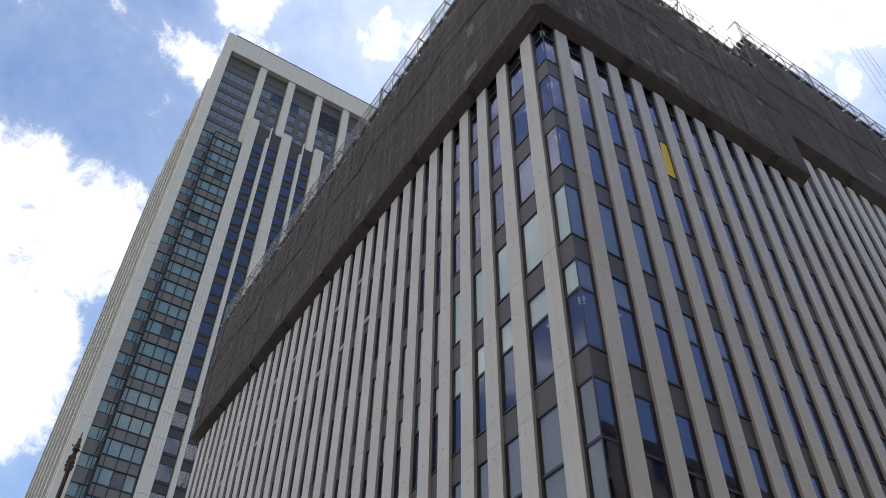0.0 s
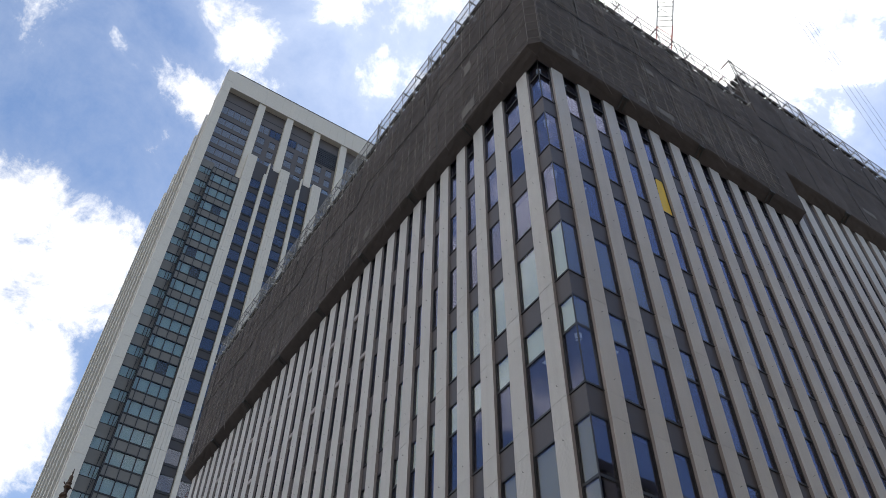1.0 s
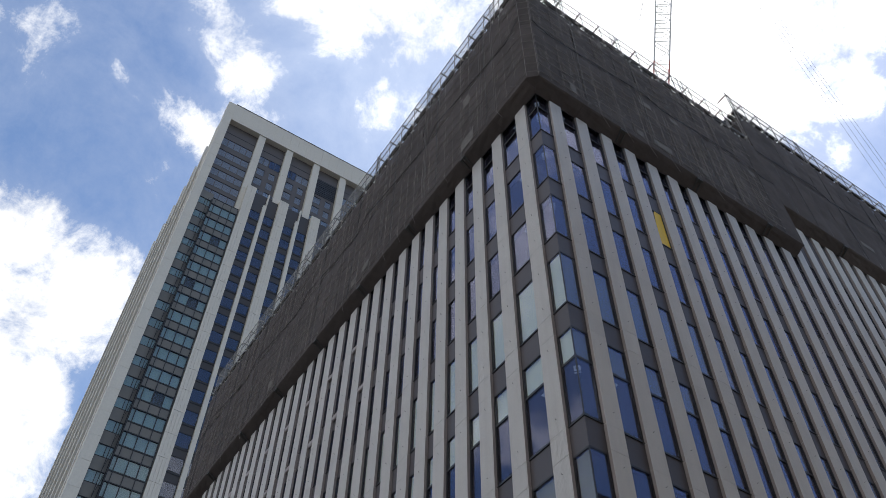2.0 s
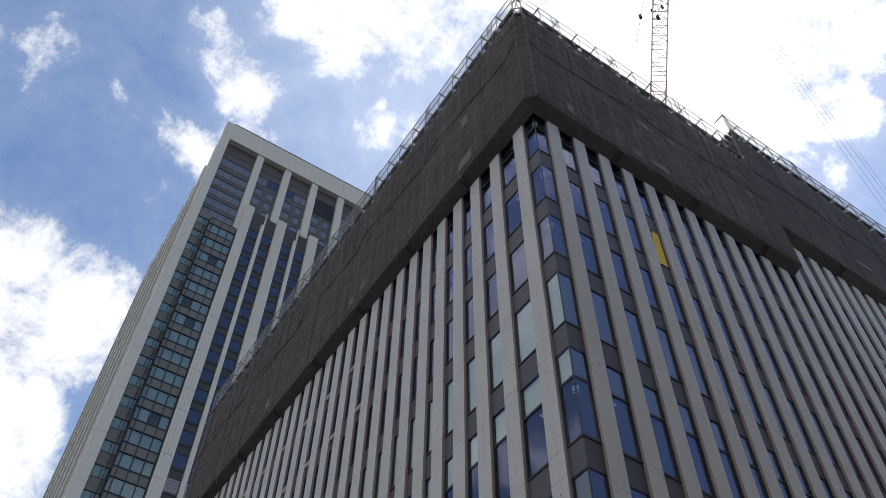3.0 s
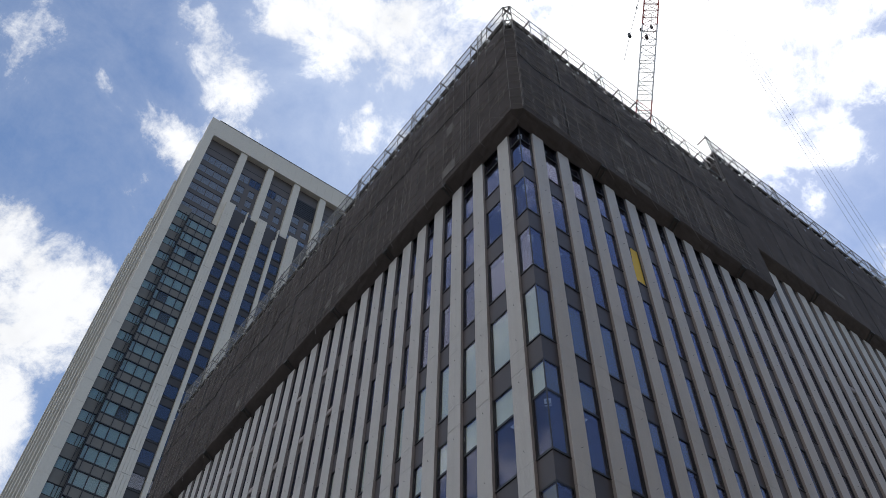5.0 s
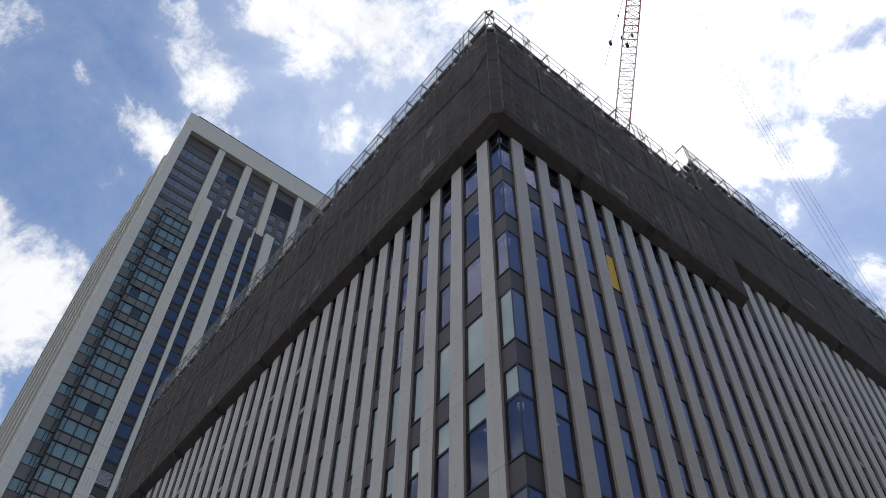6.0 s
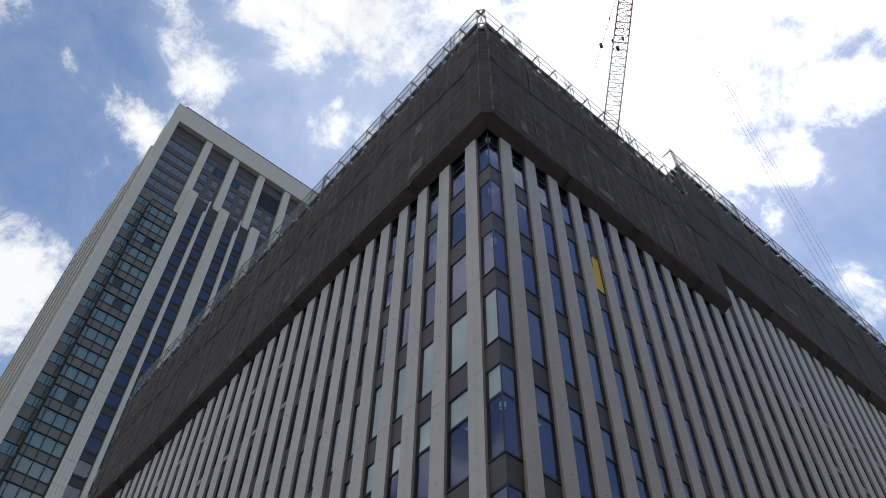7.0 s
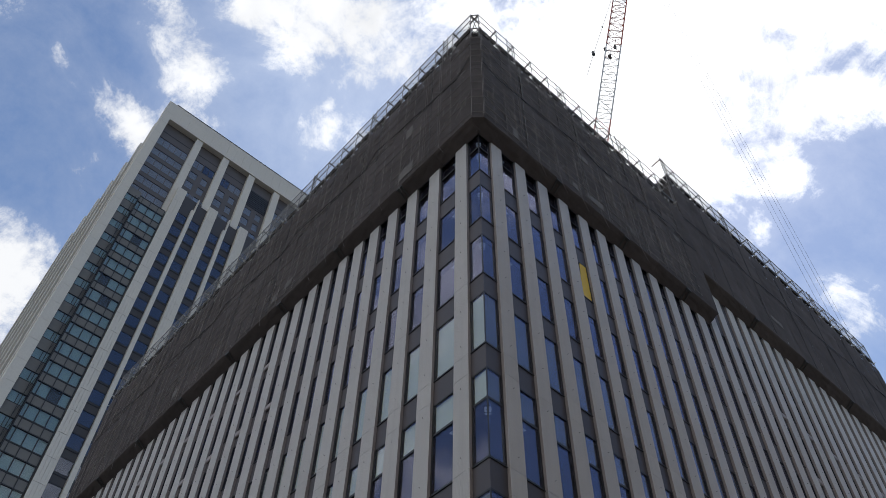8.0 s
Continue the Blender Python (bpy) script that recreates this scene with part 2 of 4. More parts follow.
M_TIE = surface("dusty_tie", (0.27, 0.238, 0.222), rough=0.8, grain=0.2)
M_GUIDE = surface("dusty_guide_tube", (0.185, 0.160, 0.150), rough=0.8, grain=0.2)
M_DECK = surface("steel_deck_plank", (0.07, 0.067, 0.064), rough=0.6, metal=0.3, grain=0.2)
M_CORE = surface("building_core", (0.16, 0.155, 0.15), rough=0.9)
M_BRONZE = surface("wet_cable", (0.05, 0.05, 0.052), rough=0.5)
M_TOWER = surface("tower_stone_cladding", (0.70, 0.645, 0.565), rough=0.7, grain=0.05, scale=3.0, stain=0.08, stain_scale=0.08, streak=0.05)
M_TOWER_DARK = surface("tower_dark_panel", (0.115, 0.098, 0.092), rough=0.5, grain=0.06, scale=2.0)
M_WING_BAND = surface("wing_dark_band", (0.060, 0.052, 0.051), rough=0.5, grain=0.08, scale=2.0)
M_TOWER_GREY = surface("tower_spandrel", (0.185, 0.172, 0.155), rough=0.6, grain=0.06, scale=2.0, random_tone=0.25)
M_TOWER_GLASS = glazing("tower_glass", (0.5, 0.56, 0.62), 0.07, coat=(0.80, 0.84, 1.0))
M_TOWER_TEAL = glazing("tower_teal_glass", (0.95, 0.975, 0.985), 0.0)
M_TOWER_UP = glazing("tower_upper_glass", (0.90, 0.91, 0.92), 0.01, coat=(0.92, 0.90, 0.92))
# tower interiors likewise: their shade is put into the base colour
M_TOWER_ROOM = surface("shaded_tower_room", (0.06, 0.065, 0.07), rough=0.9)
M_TOWER_BLIND = surface("tower_blind", (0.28, 0.37, 0.36), rough=0.9)
M_TOWER_BLIND_UP = surface("tower_grey_blind", (0.31, 0.325, 0.36), rough=0.9)
M_RED = surface("crane_red_paint", (0.42, 0.10, 0.06), rough=0.5, grain=0.15)
M_WHITE = surface("crane_white_paint", (0.60, 0.58, 0.55), rough=0.5, grain=0.12)
M_RUST = surface("weathered_brown_paint", (0.050, 0.027, 0.021), rough=0.7, grain=0.35, scale=25.0, bump=0.4)
M_GOLD = surface("tarnished_bracket", (0.085, 0.045, 0.025), rough=0.6, grain=0.4, scale=20.0)
M_ASPHALT = surface("asphalt", (0.06, 0.059, 0.058), rough=0.9, grain=0.3, scale=30.0, bump=0.3)
M_PAVING = surface("paving", (0.28, 0.27, 0.25), rough=0.85, grain=0.12, scale=12.0)
M_BEIGE = surface("beige_render", (0.50, 0.43, 0.31), rough=0.8, grain=0.06)

# ---------------------------------------------------------------- mesh helpers


def box(bm, x0, y0, z0, x1, y1, z1):
    vs = [bm.verts.new((x, y, z)) for z in (z0, z1) for x, y in ((x0, y0), (x1, y0), (x1, y1), (x0, y1))]
    for f in ((0, 3, 2, 1), (4, 5, 6, 7), (0, 1, 5, 4), (1, 2, 6, 5), (2, 3, 7, 6), (3, 0, 4, 7)):
        bm.faces.new([vs[i] for i in f])


def prism(bm, outline, z0, z1):
    """Upright prism over a plan outline (counter-clockwise)."""
    lo = [bm.verts.new((x, y, z0)) for x, y in outline]
    hi = [bm.verts.new((x, y, z1)) for x, y in outline]
    n = len(outline)
    bm.faces.new(lo[::-1])
    bm.faces.new(hi)
    for i in range(n):
        bm.faces.new((lo[i], lo[(i + 1) % n], hi[(i + 1) % n], hi[i]))


def lattice(bm, xs, zs, solid, y0, y1):
    """A flat grille in one piece: the cells of a grid that solid(i, j) keeps, with thickness."""
    made = {}

    def vert(i, j, k):
        if (i, j, k) not in made:
            made[i, j, k] = bm.verts.new((xs[i], y1 if k else y0, zs[j]))
        return made[i, j, k]
    nx, nz = len(xs) - 1, len(zs) - 1

    def keeps(i, j):
        return 0 <= i < nx and 0 <= j < nz and solid(i, j)
    for i in range(nx):
        for j in range(nz):
            if not solid(i, j):
                continue
            ring = ((i, j), (i + 1, j), (i + 1, j + 1), (i, j + 1))
            for k in (0, 1):
                bm.faces.new([vert(p, q, k) for p, q in ring])
            for (p, q), (di, dj) in zip(zip(ring, ring[1:] + ring[:1]), ((0, -1), (1, 0), (0, 1), (-1, 0))):
                if not keeps(i + di, j + dj):
                    bm.faces.new((vert(*p, 0), vert(*q, 0), vert(*q, 1), vert(*p, 1)))


def tube(bm, a, b, r, sides=6):
    a, b = Vector(a), Vector(b)
    d = (b - a).normalized()
    s = d.cross(Vector((0, 0, 1)) if abs(d.z) < 0.9 else Vector((1, 0, 0))).normalized()
    t = d.cross(s)
    rings = []
    for p in (a, b):
        rings.append([bm.verts.new(p + r * (s * math.cos(k * math.tau / sides) + t * math.sin(k * math.tau / sides))) for k in range(sides)])
    for i in range(sides):
        bm.faces.new((rings[0][i], rings[0][(i + 1) % sides], rings[1][(i + 1) % sides], rings[1][i]))
    bm.faces.new(rings[0][::-1])
    bm.faces.new(rings[1])


def cord(bm, points, r, sides=5):
    """A bent cord in one piece through the points."""
    points = [Vector(p) for p in points]
    rings = []
    for i, p in enumerate(points):
        d = (points[min(i + 1, len(points) - 1)] - points[max(i - 1, 0)]).normalized()
        s = d.cross(Vector((0, 1, 0))).normalized()
        t = d.cross(s)
        rings.append([bm.verts.new(p + r * (s * math.cos(k * math.tau / sides) + t * math.sin(k * math.tau / sides))) for k in range(sides)])
    for a, b in zip(rings, rings[1:]):
        for k in range(sides):
            bm.faces.new((a[k], a[(k + 1) % sides], b[(k + 1) % sides], b[k]))
    bm.faces.new(rings[0][::-1])
    bm.faces.new(rings[-1])


def to_mesh(name, bm, mat):
    bmesh.ops.recalc_face_normals(bm, faces=bm.faces[:])
    me = bpy.data.meshes.new(name)
    bm.to_mesh(me)
    bm.free()
    me.materials.append(mat)
    return me


def place(name, me, parent, m=None, label=""):
    ob = new(name, me)
    ob.parent = parent
    if m is not None:
        ob.matrix_basis = m
    return tagged(ob, label)


def part(name, bm, mat, parent, label="", m=None):
    return place(name, to_mesh(name, bm, mat), parent, m, label)


def thing(name, label, category, at=(0, 0, 0), group="", kind=""):
    return tagged(placed(new(name), at), label, category, group, kind)


def placed(ob, at):
    ob.location = at
    ob.empty_display_size = 0.5
    return ob


def structure(name, bm, mat, label, category):
    return tagged(new(name, to_mesh(name, bm, mat)), label, category, kind="structure")


# ---------------------------------------------------------------- ground and street
bm = bmesh.new()
box(bm, -2500, -2500, -0.5, 2500, 2500, -0.12)
structure("ground", bm, M_ASPHALT, "dark grey asphalt ground of the city block", "ground")
bm = bmesh.new()
box(bm, -3.6, -3.6, -0.12, 60, 90, 0.03)
structure("pavement", bm, M_PAVING, "pale stone paving round the office building", "pavement")
bm = bmesh.new()
box(bm, -40, -25.8, -0.12, 70, -12.5, 0.03)
structure("pavement_south", bm, M_PAVING, "pale stone paving across the street", "pavement")

# ---------------------------------------------------------------- office building: levels and grid
LEVELS = [(36.10, 39.60, 38.3), (32.12, 34.88, None), (28.19, 30.90, None), (24.11, 27.04, None), (18.91, 22.91, 21.46),
          (12.95, 17.74, 15.53), (7.0, 11.75, 9.6), (0.9, 5.7, 3.4)]  # sill, head, transom
ROOF_Z = 50.0
FRONT = 0.15       # how far the columns stand before the glass
COL_W, COL_R = 0.79, 0.73   # column faces on the two streets
SIDE_R = [0.75, 2.455, 4.115, 5.705, 7.255] + [7.255 + 1.46 * k for k in range(1, 11)] + [21.855 + 1.335 * k for k in range(1, 19)]
SIDE_L = [0.76, 2.78, 4.53, 6.13, 7.69] + [7.69 + 1.40 * k for k in range(1, 26)]
END_R, END_L = SIDE_R[-1] + COL_R, SIDE_L[-1] + COL_W

office = thing("office_building", "grey office block with pale columns and dark windows", "building", (0, 0, 0))


def on_right(u, z=0.0):
    return pose(u, 0, z)


def on_left(u, z=0.0):
    return pose(0, u, z, 0, 0, -90)


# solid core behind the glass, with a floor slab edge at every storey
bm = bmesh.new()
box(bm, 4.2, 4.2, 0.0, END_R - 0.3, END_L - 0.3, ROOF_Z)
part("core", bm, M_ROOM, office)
bm = bmesh.new()
box(bm, 0.16, 0.16, ROOF_Z - 0.5, END_R, END_L, ROOF_Z)
part("roof", bm, M_CORE, office, "flat concrete roof slab")
for i, (sill, head, tr) in enumerate(LEVELS):
    above = LEVELS[i - 1][0] if i else ROOF_Z - 0.6
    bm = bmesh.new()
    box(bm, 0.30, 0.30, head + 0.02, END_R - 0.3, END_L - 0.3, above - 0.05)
    part("floor_slab", bm, M_CEIL, office, "suspended ceiling under a floor slab, its shade in the colour")
# unseen block, added so sky doesn't show through the raised sheets
bm = bmesh.new()
box(bm, 19.05, 0.20, ROOF_Z + 0.004, END_R, END_L - 12, 55.2)
part("sky_stop_block", bm, M_CORE, office, "plain grey block added behind the sheets to hide the sky")
bm = bmesh.new()
box(bm, END_R - 0.29, 0.10, 0.0, END_R, END_L, ROOF_Z - 0.5)
box(bm, 0.10, END_L - 0.29, 0.0, END_R - 0.3, END_L, ROOF_Z - 0.5)
part("end_wall", bm, M_CORE, office, "plain grey end wall")

# columns: stacked pale panels with open joints, in front of a dark strip
JOINTS = sorted({z for s_, h_, t_ in LEVELS for z in (s_ - 0.08, h_ + 0.08)} | {0.03, ROOF_Z - 0.2} | {42.2})
PANEL_MESH = {}


def panel_outline(w):
    h, c = w / 2, 0.008
    return [(-h + c, -FRONT), (h - c, -FRONT), (h, -FRONT + c), (h - 0.006, 0.06), (-h + 0.006, 0.06), (-h, -FRONT + c)]


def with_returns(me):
    """Gives the faces across the panel's thickness the smooth, darker, browner colour."""
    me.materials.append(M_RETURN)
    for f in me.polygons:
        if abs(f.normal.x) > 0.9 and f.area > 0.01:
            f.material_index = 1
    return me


def panel_mesh(height, w):
    key = (round(height, 2), w)
    if key not in PANEL_MESH:
        bm = bmesh.new()
        prism(bm, panel_outline(w), 0.0, height)
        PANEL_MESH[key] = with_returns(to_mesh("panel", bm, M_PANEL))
    return PANEL_MESH[key]


def pin_mesh():
    bm = bmesh.new()
    tube(bm, (0, 0, 0), (0, -0.045, 0.0), 0.009, 5)
    tube(bm, (0, -0.04, 0), (0.03, -0.055, 0.018), 0.006, 5)
    return to_mesh("pin", bm, M_FRAME)


PIN = pin_mesh()


def column(m, near, w):
    bm = bmesh.new()
    box(bm, -w / 2 + 0.025, -0.10, 0.03, w / 2 - 0.025, 0.12, ROOF_Z - 0.5)
    if not near:
        for z0, z1 in zip(JOINTS, JOINTS[1:]):
            prism(bm, panel_outline(w), z0 + 0.008, z1 - 0.008)
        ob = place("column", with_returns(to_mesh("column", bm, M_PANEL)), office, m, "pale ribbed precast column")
    else:
        ob = part("column", bm, M_JOINT, office, "pale ribbed precast column", m)
        for z0, z1 in zip(JOINTS, JOINTS[1:]):
            place("panel", panel_mesh(z1 - z0 - 0.016, w), ob, pose(0, 0, z0 + 0.008))
    for sill, head, _ in LEVELS[:6] if near else LEVELS[1:5]:
        for z in (sill + 0.50, head - 0.45):
            if 13 < z < 38:
                place("pin", PIN, ob, pose(0.02, -FRONT, z))


for i, u in enumerate(SIDE_R):
    column(on_right(u + COL_R / 2), i < 14, COL_R)
for i, u in enumerate(SIDE_L):
    column(on_left(u + COL_W / 2), i < 14, COL_W)

# windows and spandrels between the columns
CACHE = {}


def cached(key, make):
    if key not in CACHE:
        CACHE[key] = make()
    return CACHE[key]


def window_frame(w, h, tr):
    bm = bmesh.new()
    a = w / 2
    zs = [0.0, 0.07, h - 0.07, h] if not tr else [0.0, 0.07, tr - 0.05, tr + 0.05, h - 0.07, h]
    lattice(bm, [-a, -a + 0.07, a - 0.07, a], zs, lambda i, j: i != 1 or j % 2 == 0, -0.02, 0.10)
    box(bm, -a, -0.05, -0.045, a, -0.021, -0.015)
    return to_mesh("window", bm, M_FRAME)


def pane_mesh(w, h):
    bm = bmesh.new()
    box(bm, -w / 2, 0.01, 0, w / 2, 0.022, h)
    return to_mesh("pane", bm, M_GLASS)


def blind_mesh(w, h, side, row):
    bm = bmesh.new()
    box(bm, -w / 2, 0.09, 0, w / 2, 0.10, h)
    return to_mesh("blind", bm, (M_BLIND_DIM if row == 5 else M_BLIND) if side == "L" else M_BLIND_TEAL)


def sign_mesh():
    bm = bmesh.new()
    box(bm, -0.12, -0.12, -0.02, 0.12, -0.06, 0.0)
    box(bm, -0.12, 0.06, -0.02, 0.12, 0.12, 0.0)
    box(bm, -0.12, -0.06, -0.02, -0.05, 0.06, 0.0)
    box(bm, 0.05, -0.06, -0.02, 0.12, 0.06, 0.0)
    box(bm, -0.12, 0.20, -0.02, 0.12, 0.25, 0.0)
    return to_mesh("ceiling_fitting", bm, M_SIGN)


def spandrel_mesh(w, h):
    bm = bmesh.new()
    box(bm, -w / 2, -0.01, 0, w / 2, 0.09, h)
    return to_mesh("spandrel", bm, M_SPANDREL)


def bay(spot, u0, u1, bay_no, side):
    w, mid = u1 - u0 - 0.004, (u0 + u1) / 2
    for row, (sill, head, tr) in enumerate(LEVELS):
        h, t = head - sill, (tr - sill) if tr else None
        key = (round(w, 2), row)
        win = place("window", cached(("f",) + key, lambda: window_frame(w, h, t)), office, spot(mid, sill))
        gaps = [(0.07, h - 0.07)] if not t else [(0.07, t - 0.05), (t + 0.05, h - 0.07)]
        for k, (a, b) in enumerate(gaps):
            pane = place("pane", cached(("p", k) + key, lambda: pane_mesh(w - 0.142, b - a)), win, pose(0, 0, a))
            if row == 3 or (row == 5 and side == "L") or (row == 4 and k == 1):
                place("blind", cached(("b", k, side) + key, lambda: blind_mesh(w - 0.15, b - a, side, row)), win, pose(0, 0, a), "pale grey-green drawn blind" if side == "L" else "dim teal drawn blind")
            elif row < 5:
                place("ceiling_fitting", cached("sign", sign_mesh), win, pose(0.05, 0.42, b + 0.06), "small white ceiling lamp")
        if side == "R" and bay_no == 3 and row == 1:
            bm = bmesh.new()
            lo, hi, n_cut = 0.07, h - 0.07, 12
            rag = [-w / 2 + 0.071 + (0.05 + 0.20 * k / n_cut + 0.09 * noise.noise(Vector((k * 0.9, 3.0, 1.0))) if k > 3 else 0.0) for k in range(n_cut + 1)]
            fronts = [[bm.verts.new((x, y, lo + (hi - lo) * k / n_cut)) for x, k in [(x, k) for k, x in enumerate(rag)] + [(w / 2 - 0.071, k) for k in range(n_cut, -1, -1)]] for y in (-0.004, 0.004)]
            bm.faces.new(fronts[0])
            bm.faces.new(fronts[1][::-1])
            for k in range(len(fronts[0])):
                q = (k + 1) % len(fronts[0])
                bm.faces.new((fronts[0][k], fronts[1][k], fronts[1][q], fronts[0][q]))
            part("film", bm, M_YELLOW, win, "yellow film over the pane, torn along one edge")
        above = LEVELS[row - 1][0] if row else ROOF_Z - 0.5
        sp = above - head
        place("spandrel", cached(("s", round(w, 2), round(sp, 2)), lambda: spandrel_mesh(w, sp - 0.05)), office, spot(mid, head))


def opening_edges(edges, w):
    return [(a + w - 0.01, b + 0.01) for a, b in zip(edges, edges[1:])]


for n, (a, b) in enumerate(opening_edges(SIDE_R, COL_R)):
    bay(on_right, a, b, n, "R")
for n, (a, b) in enumerate(opening_edges(SIDE_L, COL_W)):
    bay(on_left, a, b, n, "L")

# corner windows: glass on both streets, meeting at the corner
CA, CB = SIDE_R[0] + 0.01, SIDE_L[0] + 0.01


def ell(bm, inner, outer, z0, z1):
    """An L in plan along both faces, between two depths."""
    prism(bm, [(CA, outer), (CA, inner), (inner, inner), (inner, CB), (outer, CB), (outer, outer)][::-1], z0, z1)


for row, (sill, head, tr) in enumerate(LEVELS):
    bm = bmesh.new()
    ell(bm, 0.09, -0.015, sill, sill + 0.07)
    ell(bm, 0.09, -0.015, head - 0.07, head)
    ell(bm, -0.02, -0.045, sill - 0.045, sill - 0.015)
    box(bm, -0.009, -0.009, sill + 0.072, 0.03, 0.03, head - 0.072)
    box(bm, CA - 0.07, -0.014, sill + 0.07, CA, 0.09, head - 0.07)
    box(bm, -0.014, CB - 0.07, sill + 0.07, 0.09, CB, head - 0.07)
    if tr:
        ell(bm, 0.083, -0.0125, tr - 0.05, tr + 0.05)
    win = part("corner_window", bm, M_FRAME, office, "dark-framed window folded round the building corner")
    gaps = [(sill + 0.07, head - 0.07)] if not tr else [(sill + 0.07, tr - 0.05), (tr + 0.05, head - 0.07)]
    for k, (a, b) in enumerate(gaps):
        bm = bmesh.new()
        box(bm, 0.031, 0.004, a, CA - 0.071, 0.016, b)
        part("pane", bm, M_GLASS, win)
        bm = bmesh.new()
        box(bm, 0.004, 0.031, a, 0.016, CB - 0.071, b)
        part("pane", bm, M_GLASS, win)
        if row in (3, 5) or (row == 4 and k == 1):
            bm = bmesh.new()
            box(bm, 0.075, 0.10, a, 0.085, CB - 0.075, b)
            part("blind", bm, M_BLIND_DIM if row == 5 else M_BLIND, win, "pale grey-green drawn blind")
            if row != 5:
                bm = bmesh.new()
                box(bm, 0.09, 0.075, a, CA - 0.075, 0.085, b)
                part("blind", bm, M_BLIND_TEAL, win, "dim teal drawn blind")
        elif row < 5:
            place("ceiling_fitting", cached("sign", sign_mesh), win, pose(0.45, 0.45, b + 0.06, 0, 0, -45))
    above = LEVELS[row - 1][0] if row else ROOF_Z - 0.5
    bm = bmesh.new()
    ell(bm, 0.09, -0.01, head, above - 0.05)
    part("spandrel", bm, M_SPANDREL, office)

# ---------------------------------------------------------------- wrapped scaffold round the top storeys
NET = 0.80          # how far the sheets hang before the glass
BASE_A, SEAM_A, TOP_A, RAIL_A = 39.85, 46.1, 50.6, 53.85
BASE_B, SEAM_B, TOP_B, RAIL_B = 43.9, 50.0, 54.7, 57.95
STEP_U = 18.85
BAY = 1.62
NET_R, NET_L = END_R + 0.6, END_L + 0.4
scaffold = thing("scaffold", "galvanised tube scaffold wrapped in dark grey safety mesh", "scaffold", (0, 0, 39.0))
scaffold.location = (0, 0, 0)


def sheet(spot, u0, u1, z0, z1, mat, label="", out=NET, name="sheet", flip=1):
    """One hanging mesh sheet, slightly slack between its ties."""
    nu, nz = 5, 8
    bm = bmesh.new()
    rows = []
    seed = Vector((u0 * 1.7, z0, out * 3 + flip))
    for j in range(nz + 1):
        row = []
        for i in range(nu + 1):
            a, b = i / nu, j / nz
            p = Vector((u0 + (u1 - u0) * a, 0, z0 + (z1 - z0) * b))
            slack = 0.05 * math.sin(math.pi * a) * abs(math.sin(math.pi * b * 3)) + 0.045 * noise.noise(seed + Vector((a * 2, b * 5, 0)))
            row.append(bm.verts.new((p.x * flip, -(out + slack), p.z)))
        rows.append(row)
    for j in range(nz):
        for i in range(nu):
            bm.faces.new((rows[j][i], rows[j][i + 1], rows[j + 1][i + 1], rows[j + 1][i]))
    ob = part(name, bm, mat, scaffold, label, spot)
    return ob


SPOT_R, SPOT_L = Matrix.Identity(4), pose(0, 0, 0, 0, 0, -90)
CUT = 0.36


def net_run(spot, u0, u1, z0, seam, z1, mat, flip):
    n = max(1, round((u1 - u0) / BAY))
    for k in range(n):
        a, b = u0 + (u1 - u0) * k / n, u0 + (u1 - u0) * (k + 1) / n
        sheet(spot, a + 0.008, b - 0.008, z0, seam - 0.02, mat, flip=flip)
        sheet(spot, a + 0.008, b - 0.008, seam + 0.02, z1 + 0.16 * noise.noise(Vector((k * 1.3, flip, 5))), mat, out=NET + 0.012, flip=flip)


net_run(SPOT_R, -CUT, STEP_U, BASE_A, SEAM_A, TOP_A, M_NET, 1)
net_run(SPOT_R, STEP_U, NET_R, BASE_B, SEAM_B, TOP_B, M_NET_SMOOTH, 1)
net_run(SPOT_L, -CUT, NET_L, BASE_A, SEAM_A, TOP_A, M_NET, -1)
# cut corner
for z0, z1 in ((BASE_A, SEAM_A - 0.02), (SEAM_A + 0.02, TOP_A - 0.4)):
    bm = bmesh.new()
    prism(bm, [(-CUT, -NET), (-NET, -CUT), (-NET + 0.02, -CUT + 0.02), (-CUT + 0.02, -NET + 0.02)][::-1], z0, z1)
    part("corner_sheet", bm, M_NET, scaffold)
# side return at the step and at both ends
for x, y0, y1, z0, z1 in ((STEP_U, -NET, -0.17, BASE_A, TOP_B), (NET_R, -NET, 4.0, BASE_B, TOP_B)):
    bm = bmesh.new()
    box(bm, x - 0.012, y0, z0, x + 0.012, y1, z1)
    part("return_sheet", bm, M_NET_SMOOTH, scaffold)
bm = bmesh.new()
box(bm, -NET, NET_L - 0.012, BASE_A, 4.0, NET_L + 0.012, TOP_A)
part("return_sheet", bm, M_NET, scaffold)
# dark seam ropes along the sheet joints, which climb a little over every few bays and drop back


def seam_rise(u, fl):
    return (0.85 if fl > 0 else 1.3) * ((u % 8.3) / 8.3) - 0.35


for u0, u1, z, sp, fl in ((-CUT, STEP_U, SEAM_A, SPOT_R, 1), (STEP_U, NET_R, SEAM_B, SPOT_R, 1), (-CUT, NET_L, SEAM_A, SPOT_L, -1)):
    n = round((u1 - u0) / 1.2)
    bm = bmesh.new()
    cuts = [u0 + (u1 - u0) * k / n for k in range(n + 1)]
    cord(bm, [(q * fl, -NET - 0.07, z + 0.10 * noise.noise(Vector((q * 0.6, z, fl))) + seam_rise(q, fl)) for q in cuts], 0.019)
    part("seam_rope", bm, M_FRAME, scaffold, "", sp)


